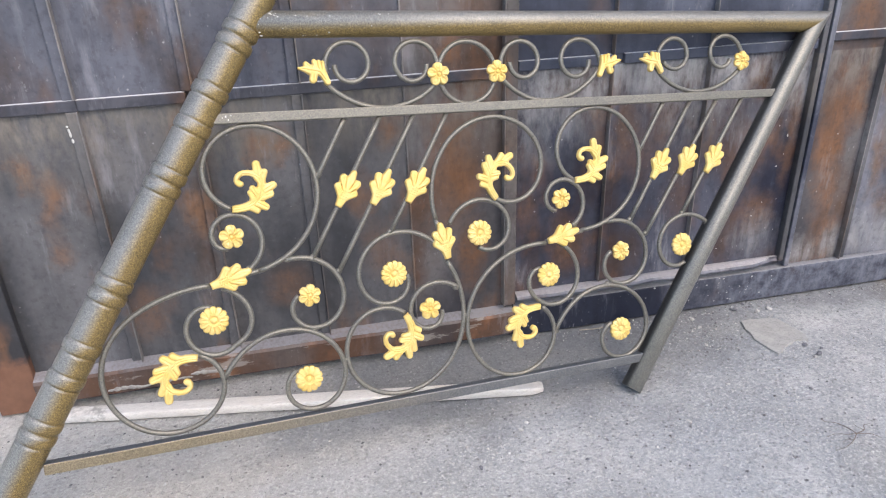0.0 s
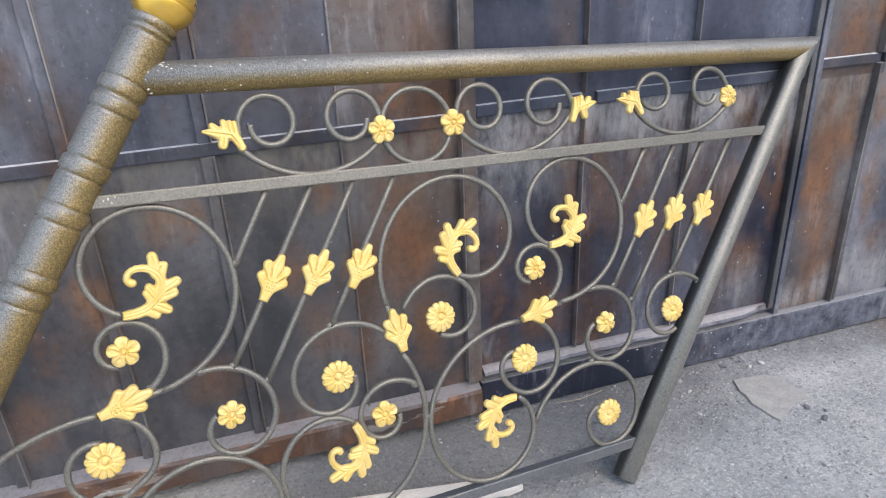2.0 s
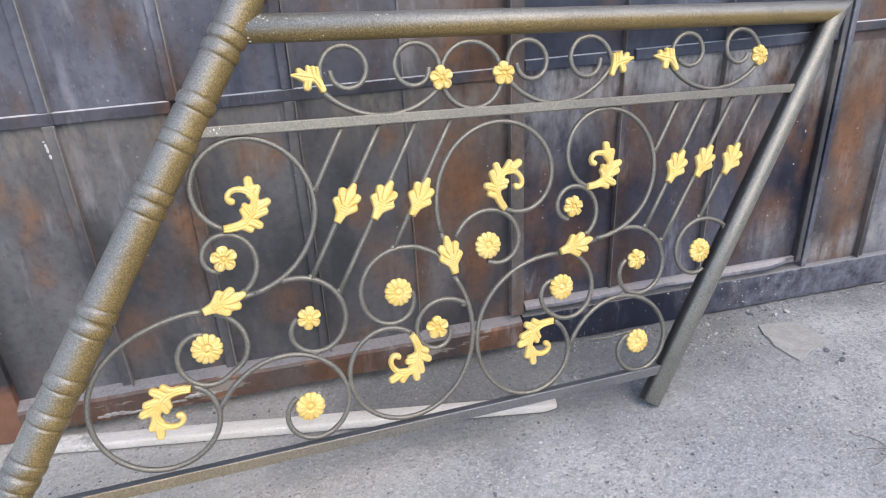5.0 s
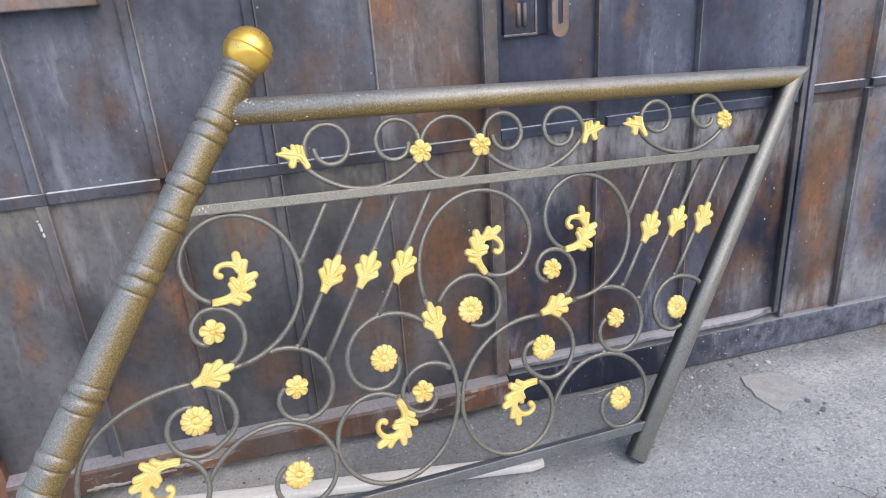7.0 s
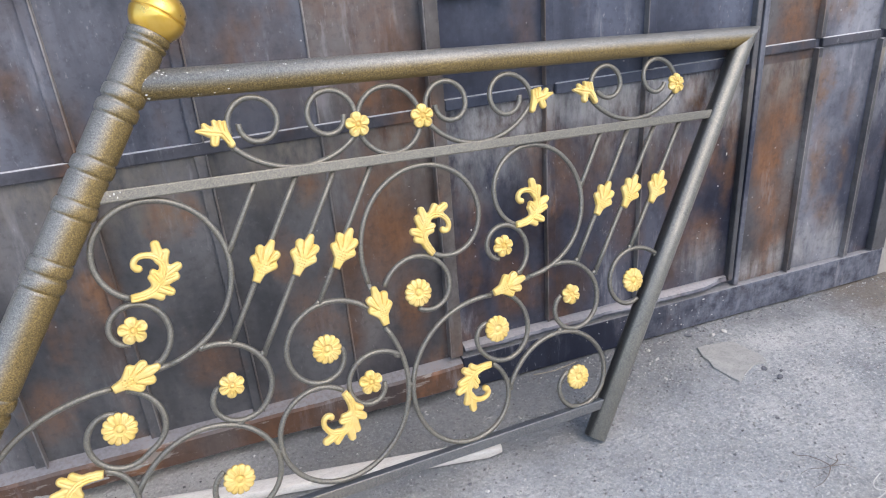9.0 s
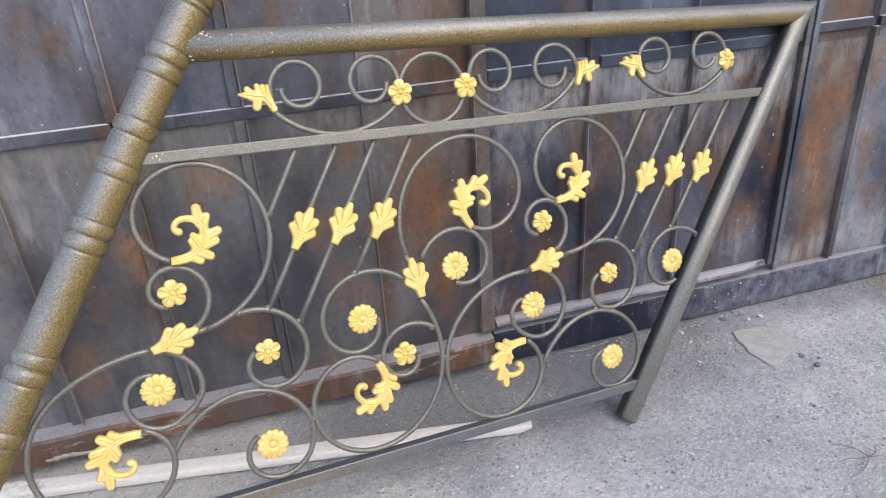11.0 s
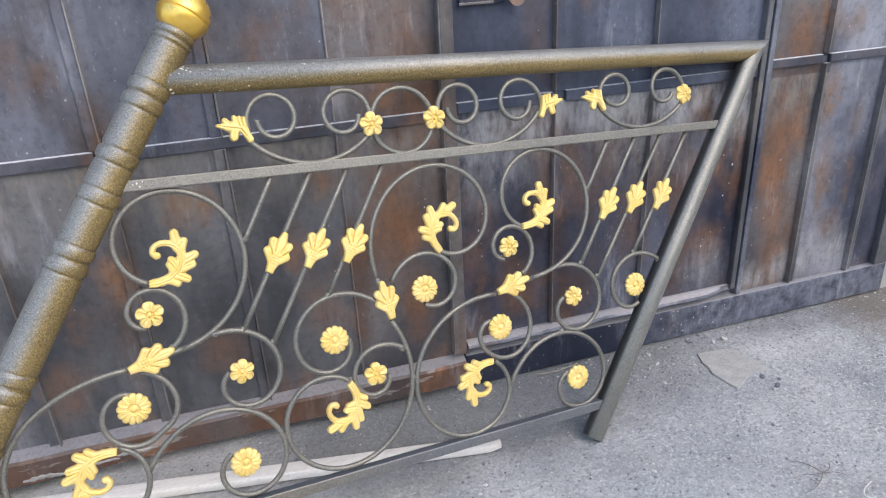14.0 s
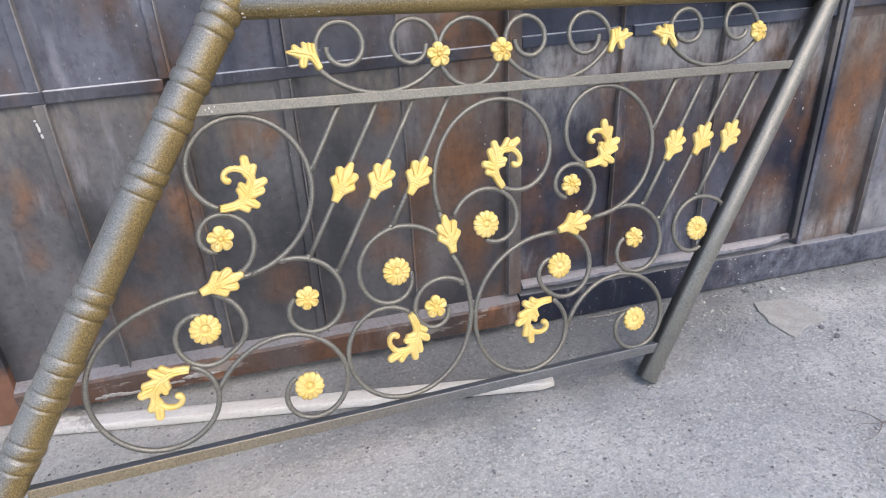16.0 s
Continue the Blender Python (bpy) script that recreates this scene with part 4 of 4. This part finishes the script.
def relief(name, lobes, veins, step=0.0008, tall=0.0050, hatch=None, fuse=600.0, cut=None):
    """A stamped ornament: the union of round-ended lobes (x0, y0, r0, x1, y1, r1 in mm), each swelling to its middle, with veins cut in; its rim goes 3 mm back. cut: a sign and a place along x, in mm, where the base is cut square."""
    L = np.array(lobes) / 1000
    ends = np.concatenate([L[:, (0, 1, 2)], L[:, (3, 4, 5)]])
    x = np.arange((ends[:, 0] - ends[:, 2]).min() - 2 * step, (ends[:, 0] + ends[:, 2]).max() + 3 * step, step)
    y = np.arange((ends[:, 1] - ends[:, 2]).min() - 2 * step, (ends[:, 1] + ends[:, 2]).max() + 3 * step, step)
    X, Y = np.meshgrid(x, y)

    def fields(X, Y):
        out = []
        for x0, y0, r0, x1, y1, r1 in L:
            dx, dy = x1 - x0, y1 - y0
            t = np.clip(((X - x0) * dx + (Y - y0) * dy) / max(dx * dx + dy * dy, 1e-12), 0, 1)
            out.append(np.hypot(X - x0 - t * dx, Y - y0 - t * dy) - (r0 + (r1 - r0) * t))
        return np.array(out)

    def inside(X, Y, k=fuse):
        d = -np.log(np.exp(-k * fields(X, Y)).sum(0)) / k
        return d if cut is None else np.maximum(d, cut[1] / 1000 - cut[0] * X)

    d = inside(X, Y)
    keep = d < 0
    cells = keep[:-1, :-1] | keep[1:, :-1] | keep[:-1, 1:] | keep[1:, 1:]
    used = np.zeros_like(keep)
    used[:-1, :-1] |= cells
    used[1:, :-1] |= cells
    used[:-1, 1:] |= cells
    used[1:, 1:] |= cells
    h = 1e-5
    for _ in range(3):      # draw what lies outside onto the rim
        d = inside(X, Y)
        gx, gy = (inside(X + h, Y) - d) / h, (inside(X, Y + h) - d) / h
        m = used & ~keep
        X, Y = np.where(m, X - d * gx, X), np.where(m, Y - d * gy, Y)
    each = -fields(X, Y)
    size = np.maximum(L[:, 2], L[:, 5])[:, None, None]
    swell = np.clip(np.clip(each, 0, None) / size, 0, 1).max(0)
    Z = tall * (0.68 * (1 - np.exp(-np.clip(-inside(X, Y), 0, None) / 0.0008)) + 0.32 * np.sqrt(np.clip(1 - (1 - swell) ** 2, 0, 1)))
    for x0, y0, x1, y1, deep in veins:
        x0, y0, x1, y1 = x0 / 1000, y0 / 1000, x1 / 1000, y1 / 1000
        dx, dy = x1 - x0, y1 - y0
        t = np.clip(((X - x0) * dx + (Y - y0) * dy) / (dx * dx + dy * dy), 0, 1)
        Z -= 3.0 * deep / 1000 * np.exp(-(np.hypot(X - x0 - t * dx, Y - y0 - t * dy) / 0.00085) ** 2)
    if hatch:
        x0, x1, half = (v / 1000 for v in hatch)
        m = (X > x0) & (X < x1) & (np.abs(Y) < half)
        Z -= np.where(m, 0.0032 * (np.clip(np.sin(2 * np.pi * X / 0.0052), 0, 1) * np.clip(np.cos(2 * np.pi * Y / 0.0052), 0, 1)) ** 1.5, 0)
    index = -np.ones(keep.shape, int)
    index[used] = np.arange(used.sum())
    verts = np.stack([X[used], Y[used], np.where(keep, Z, 0.0)[used]], 1).tolist()
    faces, rim = [], {}
    for r, c in zip(*np.nonzero(cells)):
        q = (index[r, c], index[r, c + 1], index[r + 1, c + 1], index[r + 1, c])
        faces.append(tuple(int(v) for v in q))
        for a, b in zip(q, q[1:] + q[:1]):
            rim[(int(a), int(b))] = rim.get((int(a), int(b)), 0) + 1
    back = {}
    for a, b in list(rim):
        if (b, a) not in rim:
            for v in (a, b):
                if v not in back:
                    back[v] = len(verts)
                    verts.append((verts[v][0], verts[v][1], -0.0028))
            faces.append((b, a, back[a], back[b]))
    me = bpy.data.meshes.new(name)
    me.from_pydata(verts, [], faces)
    me.validate()
    me.materials.append(GOLD)
    for poly in me.polygons:
        poly.use_smooth = True
    return me


def leaf_mesh():
    """A five-lobed palmette on a short hatched stem, tip along +x from its base at the origin; 80 mm long."""
    lobes = [(3.0, 0, 7.2, 27, 0, 11.5), (27, 0, 12, 45, 0, 13), (45, 0, 12.0, 72, 0, 6.2)]
    veins = [(50, 0, 68, 0, 0.25)]
    for f in (1, -1):
        lobes += [(38, f * 7, 9.5, 55.5, f * 14.5, 7.8), (27, f * 7, 8.5, 36, f * 17.5, 7.4)]
        veins += [(40, f * 4.5, 50, f * 6.8, 1.2), (50, f * 6.8, 62, f * 9.6, 1.3), (34, f * 8.5, 41, f * 13.0, 1.2), (41, f * 13.0, 47, f * 19, 1.3), (46, f * 10, 57, f * 15.0, 0.35), (31, f * 10, 36, f * 18.5, 0.35)]
    return relief("leaf", lobes, veins, hatch=(13, 35, 9.0), fuse=800.0, cut=(1, 0))


def small_leaf_mesh(f):
    """A small leaf whose band follows the rod and whose lobes spread to one side; 50 mm. f: 1 or -1, to mirror it."""
    lobes = [(-3, -18, 6.2, 4, -6, 6.4), (4, -6, 6.4, 12, 3, 8.5), (10, 1, 8, 31, 2, 8.5), (31, 2, 8.2, 51, 3.2, 2.6), (30, 4, 6, 38.5, 11.8, 5.2),
             (18, 4, 6, 23.5, 18, 4.2), (11, 4, 5, 14.6, 18, 3.6), (5, 0, 4, 7.4, 17.5, 3.4), (22, -2, 7, 24, -15, 7.4)]
    veins = [(2, -14, 12, -1, 0.8), (12, -1, 30, 1, 0.8), (30, 1, 50, 3.2, 0.9), (19, 6, 23.5, 18, 0.5), (14.5, 4, 19, 15, 1.0), (8.5, 4, 10.8, 16, 1.0), (29, 5, 38, 12, 0.6), (23, -6, 24.2, -18, 0.6), (27, 6, 30, 13, 0.9)]
    return relief("small leaf", [(a, f * b, c, d, f * e, g) for a, b, c, d, e, g in lobes], [(a, f * b, c, f * d, e) for a, b, c, d, e in veins], fuse=900.0)


def acanthus_mesh(f):
    """A curling acanthus: a rib that sweeps up from its base and curls over to a ball, lobes along its back; 100 mm from base to crown. f: 1 or -1, to mirror it."""
    line = bent_line(((0, 0, 0), (20, 3.5, 0), (37, 12, 0), (48, 27, 0), (52, 44, 0), (47, 58.5, 0), (34, 67, 0), (18, 67.5, 0), (8, 61, 0), (6, 52, 0), (10, 46.5, 0)), 2)
    n = len(line) - 1
    wide = [6.4 + 1.4 * math.sin(math.pi * min(1.0, i / (0.5 * n))) - 2.3 * min(1, max(0, i / n - 0.4) * 3) for i in range(n + 1)]
    lobes = [(a.x, a.y, wide[i], b.x, b.y, wide[i + 1]) for i, (a, b) in enumerate(zip(line, line[1:]))]
    lobes += [(12.5, 47.0, 5.8, 13.5, 47.0, 5.8), (45, 60, 8.5, 40, 84, 7.6), (50, 55, 7.5, 55, 71, 6.4), (40, 19, 9.5, 51, 36, 10.5), (51, 36, 10, 71.5, 47.5, 7.2), (51, 26, 10, 67, 31, 7.4),
              (43, 14, 9.5, 59, 6.5, 7.2), (31, 6, 7, 44, -1.2, 6.0), (44, 26, 7, 34.5, 40, 5.8), (38, 20, 6, 30.5, 31.5, 5.2)]
    veins = [(45, 62, 40, 86, 0.5), (48, 62, 51.5, 70, 0.9), (57, 38, 73, 49, 0.5), (56, 31, 68, 38, 0.9), (53, 26, 69, 31.5, 0.5), (50, 17, 63, 17, 0.8), (44, 14, 61, 5.5, 0.5), (38, 8, 52, 2.0, 0.9),
             (43, 28, 34, 41, 0.5), (40, 24, 33, 34, 0.8)]
    for side in (-2.3, 2.3):
        rim = [Vector((p.x, p.y, 0)) + side * Vector((-(q - p).y, (q - p).x, 0)).normalized() for p, q in zip(line, line[1:])]
        veins += [(a.x, a.y, b.x, b.y, 0.45) for a, b in zip(rim[:15], rim[1:16])]
    return relief("acanthus", [(f * a, b, c, f * d, e, g) for a, b, c, d, e, g in lobes], [(f * a, b, f * c, d, e) for a, b, c, d, e in veins], step=0.0009, fuse=900.0, cut=(f, -1))


def ornament(name, me, u, v, turn=0.0, w=0.0078, label=""):
    ob = part(name, me, None, railing, label)
    ob.matrix_local = pose(u, v, w, 0, 0, turn)
    return ob


ROSETTE = flower_mesh(13, 0.0272, 0.10, 0.0058)
FIVE = flower_mesh(5, 0.0230, 0.24, 0.0040)
SIX = flower_mesh(6, 0.0222, 0.22, 0.0040)
for i, (u, v) in enumerate(((-0.5526, 0.336), (-0.2055, 0.2916), (-0.0265, 0.1418), (-0.9031, 0.2906), (-0.7397, 0.1484), (-0.363, 0.4002), (0.1435, 0.3205))):
    ornament("rosette", ROSETTE, u, v, 11 * i)
for u, v, me, a in ((-0.4814, 0.254, FIVE, 90), (-0.1693, 0.455, SIX, 70), (-0.8552, 0.443, FIVE, 165), (-0.7235, 0.3148, SIX, 80), (-0.0219, 0.3237, SIX, 95),
                    (-0.4323, 0.7244, FIVE, 95), (-0.3059, 0.7262, FIVE, 90), (0.3123, 0.7341, SIX, 80)):
    ornament("flower", me, u, v, a)
LEAF = leaf_mesh()
for u, v, a in ((-0.654, 0.481, 59), (-0.585, 0.479, 59), (-0.513, 0.477, 59), (0.064, 0.480, 57), (0.138, 0.484, 57), (0.212, 0.483, 57),
                (-0.901, 0.3555, 17), (-0.435, 0.354, 101), (-0.204, 0.3650, 14)):
    ornament("leaf", LEAF, u, v, a)
SMALL, FLIPPED = small_leaf_mesh(1), small_leaf_mesh(-1)
for me, u, v, a in ((FLIPPED, -0.654, 0.734, 174), (SMALL, -0.066, 0.732, 8), (FLIPPED, 0.088, 0.735, 174)):
    ornament("small_leaf", me, u, v, a)
ACANTHUS, CURLED = acanthus_mesh(1), acanthus_mesh(-1)
HEAD = math.degrees(math.atan2(0.093, 0.038))
for u, v, tu, tv in ((-0.848, 0.494, -0.800, 0.581), (-0.940, 0.225, -0.996, 0.145), (-0.1329, 0.4915, -0.0879, 0.5825), (-0.230, 0.223, -0.281, 0.135)):
    ornament("acanthus_leaf", ACANTHUS, u, v, math.degrees(math.atan2(tv - v, tu - u)) - HEAD)
for u, v, tu, tv in ((-0.3214, 0.4685, -0.2784, 0.5595), (-0.534, 0.248, -0.586, 0.168)):
    ornament("acanthus_leaf", CURLED, u, v, math.degrees(math.atan2(tv - v, tu - u)) - (180 - HEAD))


# ---- things on the ground ----
def stick():
    bm = bmesh.new()
    a, b = Vector((-0.66, 1.303, 0)), Vector((0.494, 1.106, 0))
    n, sides, rings = 40, 20, []
    way = (b - a).normalized()
    side = Vector((-way.y, way.x, 0))
    for i in range(n + 1):
        s = i / n
        p = a.lerp(b, s)
        end = min(1.0, 0.62 + (1 - s) * n * 0.38)
        wide, tall = 0.0185 * end, 0.0105 * end
        wob = 0.0015 * noise.noise((s * 9, 0, 0))
        rings.append([bm.verts.new(p + side * (wide * math.copysign(abs(math.cos(t)) ** 0.25, math.cos(t)) + wob) + Vector((0, 0, 0.0115 + tall * math.copysign(abs(math.sin(t)) ** 0.25, math.sin(t)))))
                      for t in (2 * math.pi * k / sides for k in range(sides))])
    for p, q in zip(rings, rings[1:]):
        for k in range(sides):
            j = (k + 1) % sides
            bm.faces.new((p[k], q[k], q[j], p[j]))
    bm.faces.new(rings[0])
    bm.faces.new(list(reversed(rings[-1])))
    bmesh.ops.recalc_face_normals(bm, faces=bm.faces)
    solid("wooden_stick", bm, WOOD, label="long pale bare wooden stick lying on concrete", category="stick")


stick()


def flake():
    bm = bmesh.new()
    outline = [(1.123, 1.256), (1.115, 1.232), (1.108, 1.212), (1.111, 1.196), (1.101, 1.164), (1.108, 1.130), (1.112, 1.108), (1.119, 1.089), (1.134, 1.094), (1.152, 1.110), (1.178, 1.122), (1.201, 1.132), (1.238, 1.129),
               (1.246, 1.150), (1.243, 1.172), (1.236, 1.194), (1.233, 1.214), (1.226, 1.240), (1.205, 1.249), (1.172, 1.253), (1.148, 1.258)]
    mx, my = 1.172, 1.176
    top = [bm.verts.new((mx + 0.97 * (x - mx), my + 0.97 * (y - my), ground_height(x, y) + 0.0048)) for x, y in outline]
    low = [bm.verts.new((x, y, -0.010)) for x, y in outline]
    bm.faces.new(list(reversed(top)))
    bm.faces.new(low)
    for i in range(len(top)):
        j = (i + 1) % len(top)
        bm.faces.new((top[i], top[j], low[j], low[i]))
    bmesh.ops.recalc_face_normals(bm, faces=bm.faces)
    solid("cement_flake", bm, FLAKE, smooth=False, label="thin broken cement sheet lying on the ground", category="flake")


flake()


def stone(x, y, size, mat, label):
    rng = random.Random(round(x * 1000) * 7 + round(y * 1000))
    bm = bmesh.new()
    size *= 1.15
    long, turn = rng.uniform(1.0, 1.5), rng.uniform(0, 6.28)
    for _ in range(16):
        v = Vector((rng.gauss(0, 1), rng.gauss(0, 1), rng.gauss(0, 1))).normalized() * size * rng.uniform(0.75, 1.0)
        px, py = v.x * long * 0.9, v.y * 0.75
        bm.verts.new((x + math.cos(turn) * px - math.sin(turn) * py, y + math.sin(turn) * px + math.cos(turn) * py, v.z * 0.5))
    hull = bmesh.ops.convex_hull(bm, input=bm.verts[:])
    bmesh.ops.delete(bm, geom=[g for g in hull["geom_interior"] if isinstance(g, bmesh.types.BMVert)], context="VERTS")
    bmesh.ops.bevel(bm, geom=bm.edges[:], offset=size * 0.05, segments=1, affect="EDGES")
    low = min(v.co.z for v in bm.verts)
    for v in bm.verts:
        v.co.z += ground_height(x, y) - low - 0.0015
    solid("pebble", bm, mat, smooth=False, label=label, category="pebble", group="pebbles on the yard")


for x, y, size, mat in ((0.580, 1.195, 0.007, PALE_STONE), (0.766, 0.918, 0.009, PALE_STONE), (1.142, 1.316, 0.009, DARK_STONE), (1.203, 1.292, 0.009, PALE_STONE), (1.187, 1.338, 0.007, DARK_STONE),
                        (1.241, 1.292, 0.010, PALE_STONE), (1.211, 1.112, 0.010, DARK_STONE), (1.218, 1.066, 0.010, DARK_STONE), (1.242, 1.088, 0.006, DARK_STONE), (1.04, 1.24, 0.006, PALE_STONE),
                        (0.93, 1.02, 0.006, PALE_STONE), (0.60, 0.86, 0.006, PALE_STONE), (1.10, 0.95, 0.006, DARK_STONE), (1.005, 1.300, 0.008, PALE_STONE), (1.003, 1.259, 0.007, PALE_STONE),
                        (0.973, 1.180, 0.006, PALE_STONE), (0.420, 1.010, 0.006, PALE_STONE), (0.400, 0.987, 0.006, PALE_STONE), (0.413, 0.902, 0.007, PALE_STONE), (0.446, 0.904, 0.007, PALE_STONE),
                        (0.396, 1.042, 0.005, DARK_STONE), (0.285, 0.898, 0.006, DARK_STONE), (0.504, 0.867, 0.006, DARK_STONE), (0.347, 0.976, 0.005, PALE_STONE)):
    stone(x, y, size, mat, "small pale pebble on concrete" if mat is PALE_STONE else "small dark stone chip on concrete")


twig = thing("twig", label="small dry branched twig on concrete", category="twig")
for thick, pts in ((0.0009, ((1.078, 0.786, 0.006), (1.071, 0.802, 0.009), (1.059, 0.826, 0.007), (1.046, 0.838, 0.003), (1.041, 0.850, 0.004))),
                   (0.0008, ((1.078, 0.786, 0.006), (1.056, 0.787, 0.008), (1.036, 0.797, 0.005), (1.012, 0.795, 0.003))),
                   (0.0009, ((1.078, 0.786, 0.006), (1.057, 0.770, 0.007), (1.031, 0.759, 0.004), (1.004, 0.756, 0.003))),
                   (0.0010, ((1.078, 0.786, 0.006), (1.098, 0.789, 0.009), (1.112, 0.804, 0.007), (1.132, 0.808, 0.003))),
                   (0.0008, ((1.078, 0.786, 0.006), (1.104, 0.777, 0.007), (1.121, 0.764, 0.003))),
                   (0.0006, ((1.098, 0.789, 0.009), (1.094, 0.806, 0.006), (1.099, 0.819, 0.003))),
                   (0.0006, ((1.057, 0.770, 0.007), (1.046, 0.776, 0.005), (1.034, 0.774, 0.003)))):
    part("stem", sweep(bmesh.new(), bent_line(pts, 6), lambda s, k=thick: k * (1.15 - 0.7 * s), 6), TWIG, twig)
bm = sweep(bmesh.new(), bent_line(((1.150, 0.735, 0.004), (1.118, 0.722, 0.006), (1.108, 0.708, 0.004), (1.116, 0.694, 0.006), (1.090, 0.688, 0.004)), 8), 0.0011, 8)
solid("white_thread", bm, SCRAP, label="short white thread scrap on concrete", category="thread")
bm = sweep(bmesh.new(), bent_line(((0.682, 1.328, 0.003), (0.727, 1.318, 0.006), (0.770, 1.322, 0.006), (0.806, 1.331, 0.004)), 8), 0.0013, 6)
solid("straw", bm, STRAW, label="dry bent straw on concrete behind the railing", category="straw")


def grit():
    rng = random.Random(5)
    verts, faces = [], []
    for k in range(15000):
        x, y = rng.uniform(-1.2, 2.0), rng.uniform(0.30, 1.33)
        s = 0.0010 + 0.0034 * rng.random() ** 4
        if k > 14300:
            x, y = rng.gauss(1.00, 0.10), min(1.335, rng.gauss(1.22, 0.06))
        elif k > 13200:
            x, y = rng.uniform(0.45, 1.9), 1.34 - abs(rng.gauss(0, 0.022))
        base = len(verts)
        turn = rng.uniform(0, 6.28)
        c, d = math.cos(turn), math.sin(turn)
        flat = rng.uniform(0.4, 0.9)
        z = ground_height(x, y)
        for px, py, pz in ((1, 0, 0), (0.2, 0.8, 0.1), (-0.9, 0.2, 0), (-0.1, -0.9, 0.1), (0.1, 0, 1), (0, 0, -1)):
            px, py, pz = px * rng.uniform(0.7, 1.2), py * rng.uniform(0.7, 1.2), pz * flat
            verts.append((x + s * (c * px - d * py), y + s * (d * px + c * py), z + s * (pz + 0.25)))
        for a, b in ((0, 1), (1, 2), (2, 3), (3, 0)):
            faces.append((base + a, base + b, base + 4))
            faces.append((base + b, base + a, base + 5))
    me = bpy.data.meshes.new("grit")
    me.from_pydata(verts, [], faces)
    me.materials.append(GRAVEL)
    tagged(new("grit", me), label="loose grit and tiny stones strewn over concrete", category="grit", kind="stuff")


grit()


# ---- lock on the wicket ----
lock = thing("gate_lock", label="worn steel slide lock on the wicket door", category="lock")
bm = bmesh.new()
box(bm, (0.520, SHEET - 0.012, 0.925), (0.592, SHEET + 0.002, 1.060), 0.003)
plate = part("lock_plate", bm, WICKET_STEEL, lock, smooth=False)
for lo, hi in (((0.519, SHEET - 0.0150, 0.923), (0.594, SHEET - 0.0115, 0.928)), ((0.519, SHEET - 0.0150, 1.000), (0.594, SHEET - 0.0115, 1.006)), ((0.589, SHEET - 0.0150, 0.928), (0.594, SHEET - 0.0115, 1.000))):
    bm = bmesh.new()
    box(bm, lo, hi, 0.001)
    part("rim", bm, EDGE_STEEL, plate, "scratched pale rim", smooth=False)
bm = bmesh.new()
n = 14
for x, sgn in ((0.640, 1),):
    ring_out = [(0.0185 * math.cos(math.pi + math.pi * i / n), 0.0185 * math.sin(math.pi + math.pi * i / n)) for i in range(n + 1)]
    ring_in = [(0.0055 * math.cos(math.pi + math.pi * i / n), 0.0055 * math.sin(math.pi + math.pi * i / n)) for i in range(n + 1)]
    out = [(-0.0185, 0.16)] + ring_out + [(0.0185, 0.16)]
    inn = [(-0.0055, 0.16)] + [(a, b + 0.012) for a, b in ring_in] + [(0.0055, 0.16)]
    layers = []
    for yy in (SHEET - 0.030, SHEET - 0.024):
        layers.append(([bm.verts.new((x + a, yy, 0.934 + b)) for a, b in out], [bm.verts.new((x + a, yy, 0.934 + b)) for a, b in inn]))
    (fo, fi), (bo, bi) = layers
    for i in range(len(out) - 1):
        bm.faces.new((fo[i], fo[i + 1], fi[i + 1], fi[i]))
        bm.faces.new((bo[i + 1], bo[i], bi[i], bi[i + 1]))
        bm.faces.new((fo[i + 1], fo[i], bo[i], bo[i + 1]))
        bm.faces.new((fi[i], fi[i + 1], bi[i + 1], bi[i]))
    bmesh.ops.recalc_face_normals(bm, faces=bm.faces)
part("hasp", bm, WORN_STEEL, lock, "worn brown slotted hasp", smooth=False)
bm = bmesh.new()
box(bm, (0.600, SHEET - 0.024, 1.060), (0.680, SHEET + 0.002, 1.110), 0.003)
part("hinge_block", bm, WORN_STEEL, lock, smooth=False)
bm = bmesh.new()
for x in (0.552, 0.566):
    bmesh.ops.create_cone(bm, cap_ends=True, segments=12, radius1=0.0045, radius2=0.0045, depth=0.046, matrix=pose(x, SHEET - 0.014, 0.966, 0, 0, 0))
part("bolt", bm, EDGE_STEEL, lock)
# dark plate standing in for the shadowed recess beside the hasp
bm = bmesh.new()
box(bm, (0.590, SHEET - 0.008, 0.922), (0.621, SHEET + 0.002, 1.060), 0.002)
part("dark_recess", bm, NAVY_STEEL, lock, smooth=False)
bracket = thing("gate_bracket", label="rusty flat steel bracket on the gate leaf", category="bracket")
bm = bmesh.new()
box(bm, (-0.640, FACE - 0.022, 1.046), (-0.245, SHEET + 0.002, 1.072), 0.003)
part("bar", bm, WORN_STEEL, bracket, smooth=False)
